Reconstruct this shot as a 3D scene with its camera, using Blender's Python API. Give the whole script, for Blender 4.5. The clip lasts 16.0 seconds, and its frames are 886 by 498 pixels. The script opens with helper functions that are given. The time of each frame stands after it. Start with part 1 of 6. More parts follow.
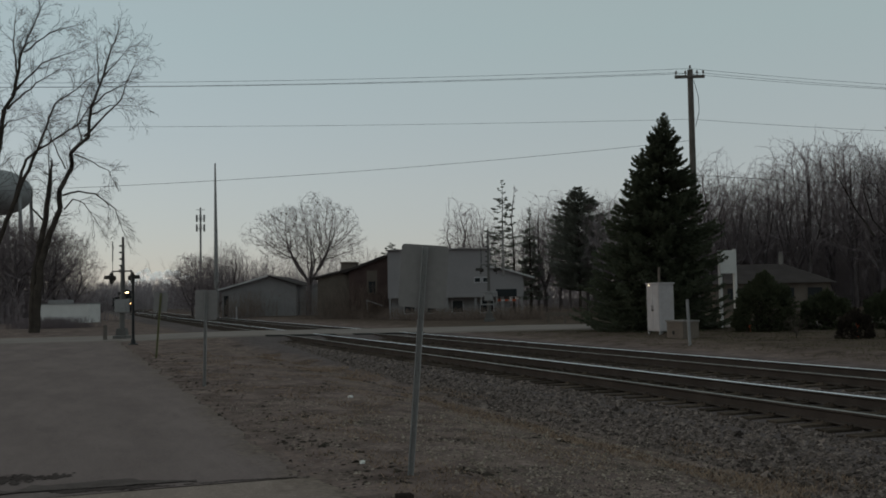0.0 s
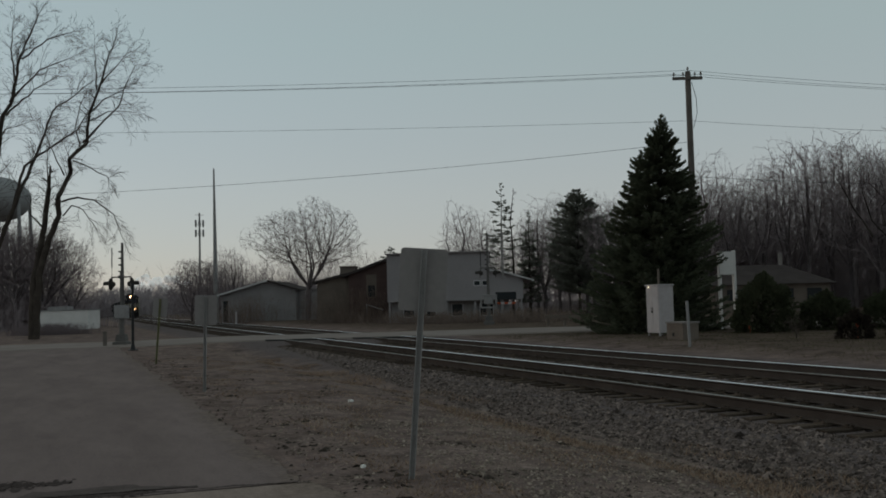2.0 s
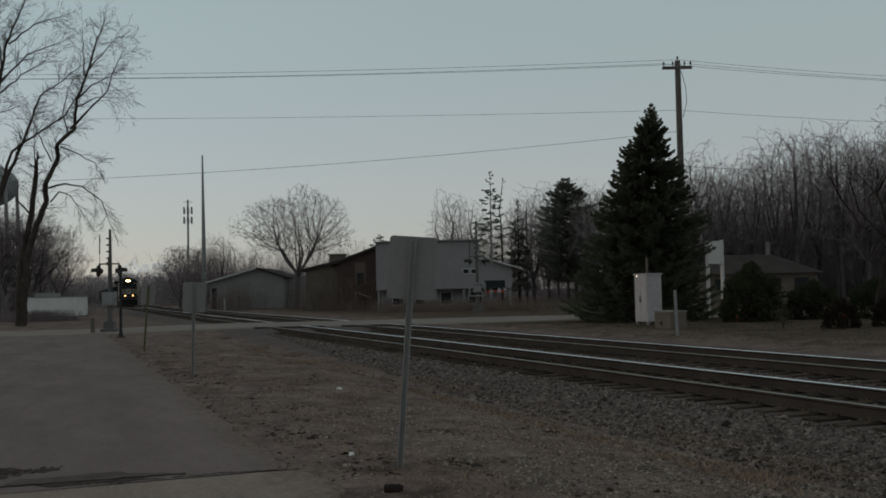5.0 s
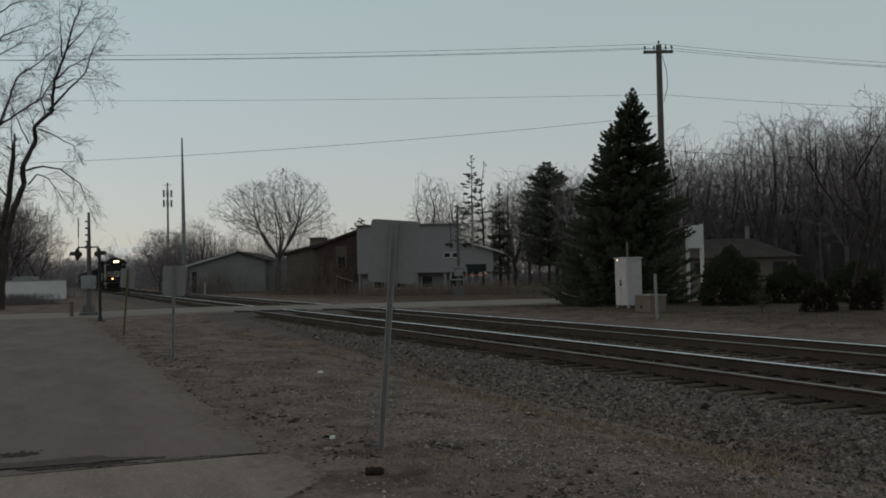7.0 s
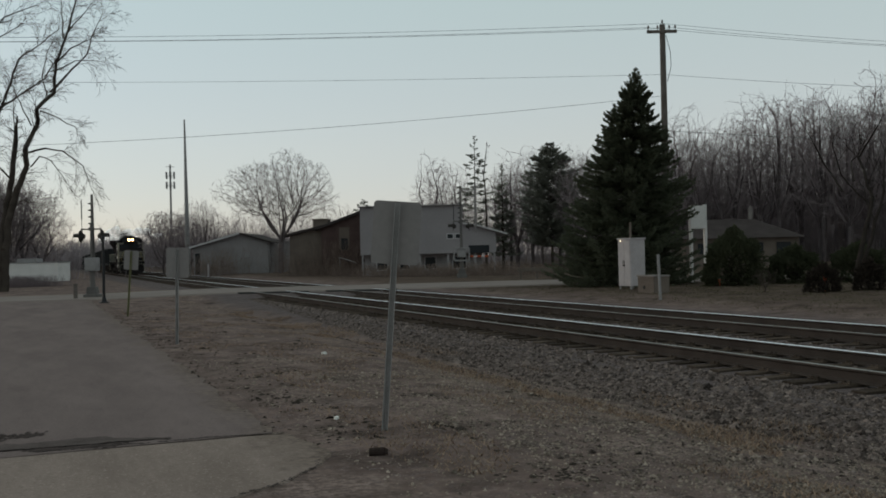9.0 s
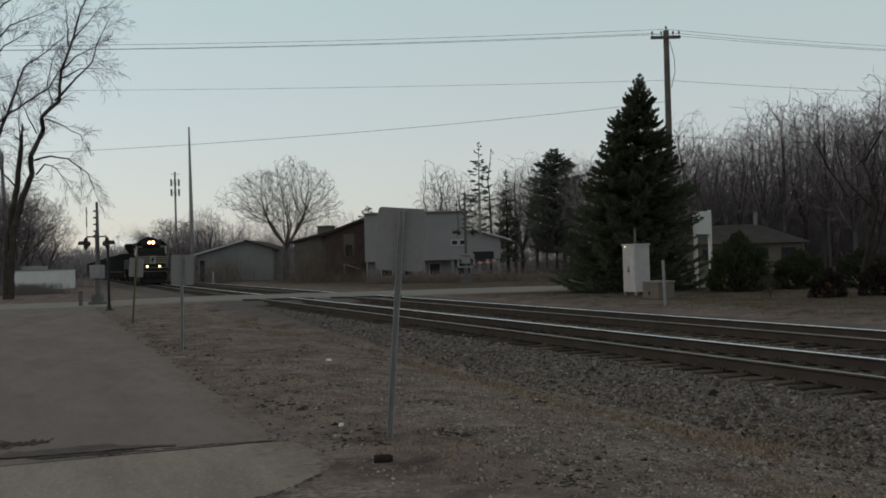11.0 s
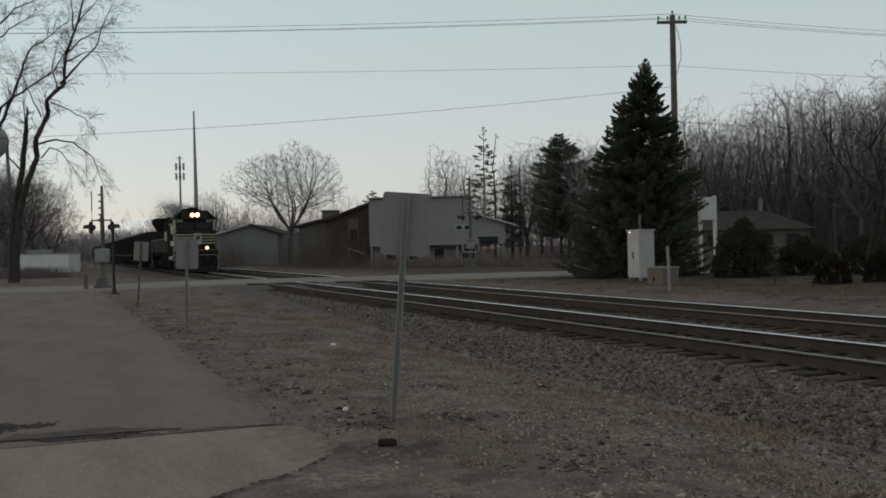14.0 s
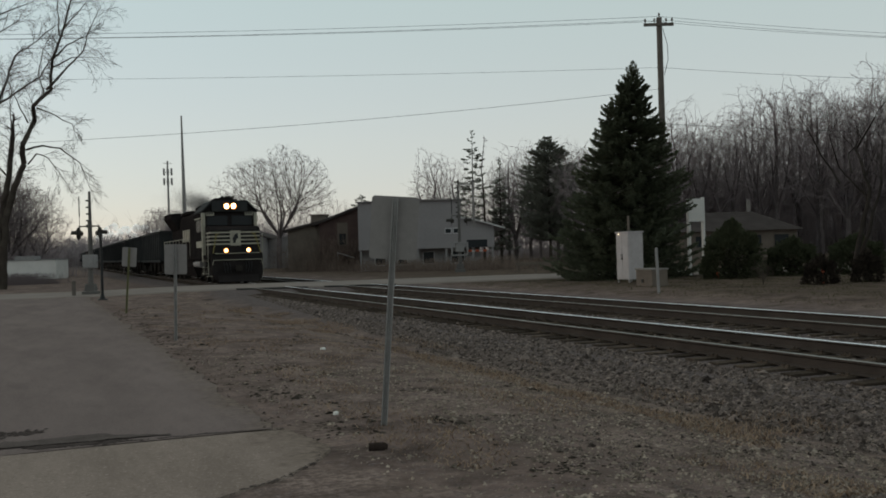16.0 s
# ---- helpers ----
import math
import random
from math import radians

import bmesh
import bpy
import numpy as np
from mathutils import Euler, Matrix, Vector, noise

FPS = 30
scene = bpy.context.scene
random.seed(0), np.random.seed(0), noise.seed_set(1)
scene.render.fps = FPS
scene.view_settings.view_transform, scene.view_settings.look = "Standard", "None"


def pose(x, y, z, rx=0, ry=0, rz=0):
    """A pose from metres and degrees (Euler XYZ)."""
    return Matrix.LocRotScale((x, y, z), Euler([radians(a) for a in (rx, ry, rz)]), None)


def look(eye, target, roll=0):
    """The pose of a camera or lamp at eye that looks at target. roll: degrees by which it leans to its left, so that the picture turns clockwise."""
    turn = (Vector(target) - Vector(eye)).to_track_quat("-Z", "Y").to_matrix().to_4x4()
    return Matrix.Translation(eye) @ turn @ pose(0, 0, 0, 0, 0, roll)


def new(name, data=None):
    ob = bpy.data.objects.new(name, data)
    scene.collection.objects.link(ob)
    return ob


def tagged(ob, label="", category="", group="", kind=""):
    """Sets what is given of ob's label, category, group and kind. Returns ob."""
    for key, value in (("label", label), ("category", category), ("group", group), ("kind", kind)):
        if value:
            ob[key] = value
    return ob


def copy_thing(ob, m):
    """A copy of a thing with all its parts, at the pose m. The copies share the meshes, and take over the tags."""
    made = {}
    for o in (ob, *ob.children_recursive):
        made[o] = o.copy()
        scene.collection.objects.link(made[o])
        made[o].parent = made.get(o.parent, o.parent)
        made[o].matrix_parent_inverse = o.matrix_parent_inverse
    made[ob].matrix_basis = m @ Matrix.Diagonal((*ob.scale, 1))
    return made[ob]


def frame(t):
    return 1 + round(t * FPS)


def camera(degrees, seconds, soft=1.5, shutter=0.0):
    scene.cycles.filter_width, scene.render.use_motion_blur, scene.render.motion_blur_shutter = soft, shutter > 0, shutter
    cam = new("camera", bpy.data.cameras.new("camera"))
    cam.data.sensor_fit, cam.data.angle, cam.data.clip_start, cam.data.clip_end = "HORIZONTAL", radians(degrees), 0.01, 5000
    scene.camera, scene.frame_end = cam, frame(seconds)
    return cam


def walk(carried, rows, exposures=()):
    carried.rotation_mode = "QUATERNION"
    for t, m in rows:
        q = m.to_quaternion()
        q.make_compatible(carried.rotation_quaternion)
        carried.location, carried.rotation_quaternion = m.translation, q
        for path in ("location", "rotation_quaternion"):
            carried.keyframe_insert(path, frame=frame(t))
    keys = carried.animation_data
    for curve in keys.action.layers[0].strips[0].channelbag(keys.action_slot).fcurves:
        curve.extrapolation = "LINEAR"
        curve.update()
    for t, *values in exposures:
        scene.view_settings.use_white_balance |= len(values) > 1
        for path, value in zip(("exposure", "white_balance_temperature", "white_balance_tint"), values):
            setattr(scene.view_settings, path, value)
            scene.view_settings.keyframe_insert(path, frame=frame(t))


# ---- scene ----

# ---- camera ----
EYE = 1.67
cam = camera(48.76, 16.0, soft=1.8)
TURNS = [  # seconds, yaw, pitch, roll of a camera held by hand on one spot
    (0.0, -20.842, 2.959, -1.006),
    (0.5, -20.691, 3.230, -0.877),
    (1.0, -20.286, 3.340, -1.045),
    (1.5, -20.211, 3.361, -1.087),
    (2.0, -20.892, 3.157, -1.455),
    (2.5, -21.583, 3.360, -1.513),
    (3.0, -21.403, 3.075, -1.673),
    (3.5, -21.386, 2.805, -1.310),
    (6.0, -21.832, 2.102, -1.321),
    (6.5, -22.369, 1.787, -1.202),
    (7.0, -22.598, 1.473, -1.192),
    (7.5, -22.644, 0.901, -1.171),
    (8.0, -22.737, 0.386, -1.213),
    (8.5, -22.588, 0.392, -1.254),
    (9.0, -22.398, 0.372, -1.324),
    (11.5, -22.079, 0.809, -1.435),
    (12.0, -22.176, 0.858, -1.015),
    (12.5, -22.348, 0.523, -1.326),
    (13.0, -22.304, 0.276, -1.366),
    (13.5, -22.007, 0.151, -1.252),
    (14.0, -21.859, -0.122, -1.277),
    (14.5, -21.806, -0.295, -1.363),
    (15.0, -21.881, -0.077, -1.220),
    (15.5, -22.058, 0.172, -1.366),
    (16.0, -22.496, 0.057, -1.720),
]
walk(cam, [(t, pose(0, 0, EYE, 90 + pitch, 0, yaw) @ pose(0, 0, 0, 0, 0, roll)) for t, yaw, pitch, roll in TURNS],
     exposures=[(0, 0.04, 6550, 10), (3.7, -0.03, 6550, 10), (6, -0.02, 6600, 10), (7, 0.15, 6600, 10), (8, 0.38, 6650, 10), (9.2, 0.45, 6650, 10), (12.5, 0.46, 6650, 10), (14.5, 0.5, 6700, 10), (16, 0.5, 6800, 10)])

# ---- light: a pale hazy evening sky, a weak low sun behind the haze ----
SUN_AZ, SUN_EL = radians(-48), radians(18)       # azimuth from the track's far end, to the left
world = bpy.data.worlds.new("evening_sky")
scene.world = world
world.use_nodes = True
wn, wl = world.node_tree.nodes, world.node_tree.links
sky = wn.new("ShaderNodeTexSky")
sky.sky_type = 'NISHITA'
sky.sun_disc = False
sky.sun_elevation, sky.sun_rotation = SUN_EL, SUN_AZ
sky.air_density, sky.dust_density, sky.ozone_density = 1.0, 0.45, 2.0
wl.new(sky.outputs["Color"], wn["Background"].inputs["Color"])
wn["Background"].inputs["Strength"].default_value = 0.032
haze = wn.new("ShaderNodeBackground")            # the even veil of haze before the sky
haze.inputs["Strength"].default_value = 0.37
veil = wn.new("ShaderNodeValToRGB")              # warmer and paler towards the horizon
veil.color_ramp.elements[0].position, veil.color_ramp.elements[0].color = 0.0, (0.785, 0.735, 0.790, 1)
veil.color_ramp.elements[1].position, veil.color_ramp.elements[1].color = 0.26, (0.770, 0.902, 0.832, 1)
low = veil.color_ramp.elements.new(0.11)
low.color = (0.822, 0.832, 0.800, 1)
height = wn.new("ShaderNodeSeparateXYZ")
wl.new(wn.new("ShaderNodeTexCoord").outputs["Generated"], height.inputs[0])
wl.new(height.outputs["Z"], veil.inputs["Fac"]), wl.new(veil.outputs["Color"], haze.inputs["Color"])
both = wn.new("ShaderNodeAddShader")
wl.new(wn["Background"].outputs[0], both.inputs[0]), wl.new(haze.outputs[0], both.inputs[1])
wl.new(both.outputs[0], wn["World Output"].inputs["Surface"])
sun_data = bpy.data.lights.new("sun", 'SUN')
sun_data.energy, sun_data.angle, sun_data.color = 0.25, radians(20), (1.0, 0.88, 0.76)
sun = new("sun", sun_data)
sun.matrix_world = look((0, 0, 60), (-math.sin(SUN_AZ) * 60 * math.cos(SUN_EL), -math.cos(SUN_AZ) * 60 * math.cos(SUN_EL), 60 - 60 * math.sin(SUN_EL)))

# ---- helpers for materials and meshes ----


def material(name, base, dark=None, rough=0.85, metal=0.0, scale=3.0, fine=40.0, bump=0.3, spread=(0.35, 0.65), coords="Object", per_piece=0.0, spec=None):
    """A surface of two tones mixed by a coarse and a fine noise, with a fine relief."""
    m = bpy.data.materials.new(name)
    m.use_nodes = True
    n, l = m.node_tree.nodes, m.node_tree.links
    bsdf = n["Principled BSDF"]
    bsdf.inputs["Roughness"].default_value, bsdf.inputs["Metallic"].default_value = rough, metal
    bsdf.inputs["Specular IOR Level"].default_value = (0.02 if rough >= 0.8 else 0.2) if spec is None else spec
    dark = dark or tuple(c * 0.6 for c in base)
    tc = n.new("ShaderNodeTexCoord")
    a, b = n.new("ShaderNodeTexNoise"), n.new("ShaderNodeTexNoise")
    a.inputs["Scale"].default_value, a.inputs["Detail"].default_value = scale, 6
    b.inputs["Scale"].default_value, b.inputs["Detail"].default_value = fine, 4
    src = n.new("ShaderNodeNewGeometry").outputs["Position"] if coords == "World" else tc.outputs["Object"]
    l.new(src, a.inputs["Vector"]), l.new(src, b.inputs["Vector"])
    add = n.new("ShaderNodeMath")
    add.operation = 'MULTIPLY_ADD'
    add.inputs[1].default_value = 0.45
    l.new(b.outputs["Fac"], add.inputs[0])
    half = n.new("ShaderNodeMath")
    half.operation = 'MULTIPLY'
    half.inputs[1].default_value = 0.55
    l.new(a.outputs["Fac"], half.inputs[0]), l.new(half.outputs[0], add.inputs[2])
    ramp = n.new("ShaderNodeValToRGB")
    ramp.color_ramp.elements[0].position, ramp.color_ramp.elements[1].position = spread
    ramp.color_ramp.elements[0].color, ramp.color_ramp.elements[1].color = (*dark, 1), (*base, 1)
    l.new(add.outputs[0], ramp.inputs["Fac"])
    out = ramp.outputs["Color"]
    if per_piece:
        if per_piece > 0:
            rnd = n.new("ShaderNodeObjectInfo").outputs["Random"]
        else:
            rnd = n.new("ShaderNodeNewGeometry").outputs["Random Per Island"]
        mr = n.new("ShaderNodeMapRange")
        mr.inputs["To Min"].default_value, mr.inputs["To Max"].default_value = 1 - abs(per_piece), 1 + abs(per_piece)
        l.new(rnd, mr.inputs["Value"])
        hsv = n.new("ShaderNodeHueSaturation")
        l.new(mr.outputs[0], hsv.inputs["Value"]), l.new(out, hsv.inputs["Color"])
        out = hsv.outputs["Color"]
    l.new(out, bsdf.inputs["Base Color"])
    if bump:
        bp = n.new("ShaderNodeBump")
        bp.inputs["Strength"].default_value, bp.inputs["Distance"].default_value = bump, 0.02
        l.new(b.outputs["Fac"], bp.inputs["Height"]), l.new(bp.outputs["Normal"], bsdf.inputs["Normal"])
    return m


def glow(name, colour, strength):
    m = bpy.data.materials.new(name)
    m.use_nodes = True
    b = m.node_tree.nodes["Principled BSDF"]
    b.inputs["Base Color"].default_value = (*colour, 1)
    b.inputs["Emission Color"].default_value, b.inputs["Emission Strength"].default_value = (*colour, 1), strength
    return m


def glass(name, tint):
    m = bpy.data.materials.new(name)
    m.use_nodes = True
    b = m.node_tree.nodes["Principled BSDF"]
    b.inputs["Base Color"].default_value, b.inputs["Roughness"].default_value = (*tint, 1), 0.25
    b.inputs["Specular IOR Level"].default_value = 0.12
    return m


def leafy(m):
    """Lets some light through thin needles and leaves."""
    n, l = m.node_tree.nodes, m.node_tree.links
    b = n["Principled BSDF"]
    tr, mx = n.new("ShaderNodeBsdfTranslucent"), n.new("ShaderNodeMixShader")
    l.new(b.inputs["Base Color"].links[0].from_socket, tr.inputs["Color"])
    mx.inputs[0].default_value = 0.35
    l.new(b.outputs[0], mx.inputs[1]), l.new(tr.outputs[0], mx.inputs[2]), l.new(mx.outputs[0], n["Material Output"].inputs["Surface"])
    return m


def paving(name, base, worn, chip, stain, dirty):
    """Old paving: slow blotches, darker stains, fine aggregate with pale chips, and dirt washed over its crumbling edge."""
    m = bpy.data.materials.new(name)
    m.use_nodes = True
    n, l = m.node_tree.nodes, m.node_tree.links
    b = n["Principled BSDF"]
    b.inputs["Roughness"].default_value, b.inputs["Specular IOR Level"].default_value = 0.96, 0.02
    pos = n.new("ShaderNodeNewGeometry").outputs["Position"]

    def nz(scale, detail=5, rough=0.6, stretch=None):
        t = n.new("ShaderNodeTexNoise")
        t.inputs["Scale"].default_value, t.inputs["Detail"].default_value, t.inputs["Roughness"].default_value = scale, detail, rough
        mp = n.new("ShaderNodeMapping")
        mp.inputs["Scale"].default_value = stretch or (1, 1, 1)
        l.new(pos, mp.inputs["Vector"]), l.new(mp.outputs[0], t.inputs["Vector"])
        return t.outputs["Fac"]

    def ramp(src, lo, hi, c0, c1):
        r = n.new("ShaderNodeValToRGB")
        r.color_ramp.elements[0].position, r.color_ramp.elements[1].position = lo, hi
        r.color_ramp.elements[0].color, r.color_ramp.elements[1].color = (*c0, 1), (*c1, 1)
        l.new(src, r.inputs["Fac"])
        return r.outputs["Color"]

    def mix(f, a, c):
        x = n.new("ShaderNodeMix")
        x.data_type = 'RGBA'
        l.new(f, x.inputs["Factor"]), l.new(a, x.inputs["A"]), l.new(c, x.inputs["B"])
        return x.outputs["Result"]

    grey = lambda v: (v, v, v)
    out = ramp(nz(0.9, 7, 0.7, (1.0, 0.25, 1)), 0.38, 0.62, worn, base)
    out = mix(ramp(nz(1.9, 7, 0.7, (1.0, 0.25, 1)), 0.56, 0.70, grey(0), grey(0.4)), out, ramp(nz(30, 3), 0.4, 0.6, stain, worn))
    out = mix(ramp(nz(42, 3, 0.6), 0.56, 0.66, grey(0), grey(0.75)), out, ramp(nz(20, 2), 0.3, 0.7, base, chip))
    out = mix(ramp(nz(30, 3, 0.6, (1, 1, 1.3)), 0.57, 0.68, grey(0), grey(0.6)), out, ramp(nz(9, 2), 0.3, 0.7, stain, worn))
    if dirty:
        sep = n.new("ShaderNodeSeparateXYZ")
        l.new(pos, sep.inputs[0])
        w = n.new("ShaderNodeMath")
        w.operation = 'MULTIPLY_ADD'
        w.inputs[1].default_value = 1.6
        l.new(nz(1.3, 7, 0.7), w.inputs[0]), l.new(sep.outputs["X"], w.inputs[2])
        r = n.new("ShaderNodeMapRange")
        r.inputs["From Min"].default_value, r.inputs["From Max"].default_value = 2.5, 3.05
        l.new(w.outputs[0], r.inputs["Value"])
        out = mix(r.outputs[0], out, ramp(nz(14, 6), 0.36, 0.66, (0.082, 0.063, 0.053), (0.191, 0.148, 0.124)))
    l.new(out, b.inputs["Base Color"])
    bp = n.new("ShaderNodeBump")
    bp.inputs["Strength"].default_value, bp.inputs["Distance"].default_value = 0.5, 0.012
    l.new(nz(60, 3), bp.inputs["Height"]), l.new(bp.outputs["Normal"], b.inputs["Normal"])
    return m


ASPHALT = paving("old_asphalt", (0.175, 0.138, 0.131), (0.134, 0.105, 0.100), (0.219, 0.175, 0.166), (0.074, 0.058, 0.054), 1)
SLAB = paving("worn_light_asphalt", (0.250, 0.198, 0.173), (0.182, 0.143, 0.124), (0.39, 0.315, 0.275), (0.088, 0.067, 0.058), 1)
ROAD = material("pale_road", (0.228, 0.194, 0.178), (0.165, 0.140, 0.128), 0.9, scale=0.5, fine=30, bump=0.2, coords="World")
CRACK = material("tar_and_cracks", (0.078, 0.062, 0.058), (0.040, 0.031, 0.029), 0.95, scale=4, fine=60)
BALLAST = material("ballast_stone", (0.182, 0.146, 0.131), (0.052, 0.042, 0.038), 0.95, scale=9, fine=50, coords="World", per_piece=-0.7)
RAIL_RUST = material("rusty_rail", (0.066, 0.053, 0.047), (0.04, 0.032, 0.028), 0.8, scale=2, fine=60, coords="World")
RAIL_DULL = material("dull_rail_head", (0.24, 0.225, 0.21), (0.16, 0.15, 0.14), 0.5, 0.5, scale=2, fine=30, bump=0.05, coords="World")
RAIL_TOP = material("polished_rail_head", (0.86, 0.87, 0.90), (0.75, 0.75, 0.78), 0.40, 1.0, scale=2, fine=30, bump=0.02, coords="World", spec=0.5)
TIE = material("weathered_tie_wood", (0.085, 0.065, 0.052), (0.032, 0.025, 0.02), 0.95, scale=3, fine=40, per_piece=0.35, coords="World")
STEEL = material("galvanised_steel", (0.30, 0.288, 0.285), (0.205, 0.196, 0.192), 0.7, 0.1, scale=4, fine=60, bump=0.1)
SIGN_BACK = material("bare_aluminium_sign", (0.222, 0.204, 0.199), (0.182, 0.168, 0.164), 0.7, 0.1, scale=3, fine=20, bump=0.05)
WHITE = material("white_enamel", (0.407, 0.372, 0.377), (0.320, 0.292, 0.293), 0.7, scale=3, fine=30, bump=0.05)
SILVER = material("silver_grey_cabinet", (0.260, 0.249, 0.250), (0.200, 0.191, 0.190), 0.7, 0.1, scale=3, fine=30, bump=0.05)
BLACK = material("black_paint", (0.022, 0.022, 0.024), (0.012, 0.012, 0.013), 0.5, scale=3, fine=40, bump=0.1)
LOCO_BLACK = material("locomotive_black", (0.028, 0.024, 0.024), (0.016, 0.014, 0.014), 0.6, scale=1.5, fine=20, bump=0.08, spec=0.0)
CAR_BLACK = material("dusty_car_black", (0.043, 0.044, 0.045), (0.026, 0.027, 0.028), 0.85, scale=0.8, fine=18, bump=0.15)
UNDER = material("greasy_running_gear", (0.034, 0.031, 0.028), (0.018, 0.016, 0.015), 0.9, scale=3, fine=30)
STRIPE = material("off_white_stripe", (0.36, 0.335, 0.275), (0.22, 0.205, 0.17), 0.65, scale=4, fine=30, bump=0.05)
TRAILER = material("trailer_white", (0.630, 0.602, 0.586), (0.522, 0.499, 0.484), 0.7, scale=1.5, fine=20, bump=0.05)
YELLOW = material("chipped_yellow", (0.22, 0.18, 0.05), (0.15, 0.12, 0.04), 0.7, scale=5, fine=40)
POLE_WOOD = material("weathered_pole_wood", (0.150, 0.130, 0.118), (0.095, 0.082, 0.074), 0.95, scale=2, fine=40)
WIRE = material("grey_wire", (0.08, 0.08, 0.085), (0.05, 0.05, 0.052), 0.6, bump=0)
# distance haze is painted into this bark: paler and greyer than the near trees'
WOOD_BARK = material("hazed_woodland_bark", (0.144, 0.119, 0.121), (0.091, 0.077, 0.077), 0.95, scale=2, fine=30)
# darkest of the bark tones, for the lawn tree
DARK_BARK = material("dark_lawn_tree_bark", (0.045, 0.038, 0.034), (0.025, 0.021, 0.019), 0.95, scale=2, fine=30)
BARK = material("grey_brown_bark", (0.075, 0.062, 0.053), (0.04, 0.033, 0.029), 0.95, scale=2, fine=30)
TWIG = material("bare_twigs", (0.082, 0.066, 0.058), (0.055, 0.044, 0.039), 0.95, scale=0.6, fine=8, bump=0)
# distance haze is put into both twig colours, more for the far wood
WOOD_TWIG = material("hazed_woodland_twigs", (0.256, 0.213, 0.220), (0.188, 0.155, 0.161), 0.95, scale=0.3, fine=4, bump=0)
TWIG_FAR = material("hazed_far_twigs", (0.320, 0.278, 0.288), (0.250, 0.218, 0.227), 0.95, scale=0.3, fine=4, bump=0)
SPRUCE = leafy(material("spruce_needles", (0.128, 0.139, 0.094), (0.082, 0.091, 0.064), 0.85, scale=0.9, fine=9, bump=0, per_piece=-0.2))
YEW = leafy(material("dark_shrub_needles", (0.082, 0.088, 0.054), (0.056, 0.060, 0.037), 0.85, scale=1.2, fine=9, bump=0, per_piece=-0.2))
# haze before these far conifers is mixed into the needle colour
PINE = leafy(material("hazed_pine_needles", (0.23, 0.235, 0.20), (0.165, 0.172, 0.147), 0.85, scale=0.7, fine=9, bump=0, per_piece=-0.2))
BRUSH = material("dry_brush", (0.192, 0.146, 0.125), (0.125, 0.094, 0.080), 0.95, scale=0.6, fine=8, bump=0, per_piece=-0.3)
STRAW = material("dead_grass", (0.281, 0.197, 0.142), (0.166, 0.115, 0.084), 0.95, scale=1.0, fine=10, bump=0, per_piece=-0.4)
CONCRETE = material("grey_concrete", (0.220, 0.198, 0.187), (0.150, 0.135, 0.126), 0.92, scale=3, fine=40)
BRICK = material("red_brown_brick", (0.098, 0.066, 0.061), (0.066, 0.045, 0.042), 0.92, scale=1.5, fine=25)
SIDING = material("pale_grey_siding", (0.252, 0.230, 0.235), (0.218, 0.199, 0.204), 0.75, scale=0.5, fine=8, bump=0.1)
SHED_WALL = material("grey_shed_wall", (0.265, 0.246, 0.247), (0.200, 0.186, 0.187), 0.85, scale=0.6, fine=8, bump=0.1)
SHINGLE = material("dark_shingle", (0.068, 0.056, 0.055), (0.043, 0.036, 0.034), 0.9, scale=1, fine=20)
TRIM = material("white_trim", (0.460, 0.439, 0.444), (0.360, 0.343, 0.348), 0.6, scale=3, fine=20, bump=0.05)
PANE = glass("dark_window_glass", (0.02, 0.023, 0.026))
MAST = material("dull_mast_paint", (0.130, 0.121, 0.115), (0.090, 0.083, 0.080), 0.75, scale=3, fine=30, bump=0.1)
TAN = material("tan_render", (0.155, 0.127, 0.108), (0.110, 0.090, 0.078), 0.9, scale=1, fine=12)
ORANGE = material("orange_marker", (0.40, 0.085, 0.035), (0.3, 0.06, 0.03), 0.7, scale=3, fine=20)
TANK = material("pale_blue_grey_tank", (0.26, 0.262, 0.265), (0.22, 0.222, 0.225), 0.8, scale=0.1, fine=1, bump=0.02)
HEADLIGHT = glow("headlight_lens", (1.0, 0.68, 0.36), 14.0)
DITCH = glow("ditch_light_lens", (1.0, 0.54, 0.24), 6.0)
# glowing rim that paints the lamps' orange glare; it is no lamp itself
GLARE_RING = glow("amber_glare_ring", (1.0, 0.36, 0.09), 1.1)


def mesh_of(bm, name, mats, smooth=False):
    me = bpy.data.meshes.new(name)
    bm.normal_update()
    bm.to_mesh(me)
    bm.free()
    for m in (mats if isinstance(mats, (list, tuple)) else [mats]):
        me.materials.append(m)
    if smooth:
        me.polygons.foreach_set("use_smooth", [True] * len(me.polygons))
    return me


def part(name, bm, mat, parent=None, label="", smooth=False):
    ob = new(name, mesh_of(bm, name, mat, smooth))
    ob.parent = parent
    return tagged(ob, label)


def thing(name, at, label, category, group="", kind="", turn=0.0):
    """An empty at a thing's base, which carries its parts."""
    ob = new(name)
    ob.empty_display_size = 0.2
    ob.matrix_basis = pose(*at, 0, 0, turn)
    return tagged(ob, label, category, group, kind)


def raw(name, verts, faces, mat, parent=None, label="", smooth=False, slots=None):
    me = bpy.data.meshes.new(name)
    me.from_pydata(verts, [], faces)
    for m in (mat if isinstance(mat, (list, tuple)) else [mat]):
        me.materials.append(m)
    if slots is not None:
        me.polygons.foreach_set("material_index", slots)
    if smooth:
        me.polygons.foreach_set("use_smooth", [True] * len(me.polygons))
    ob = new(name, me)
    ob.parent = parent
    return tagged(ob, label)


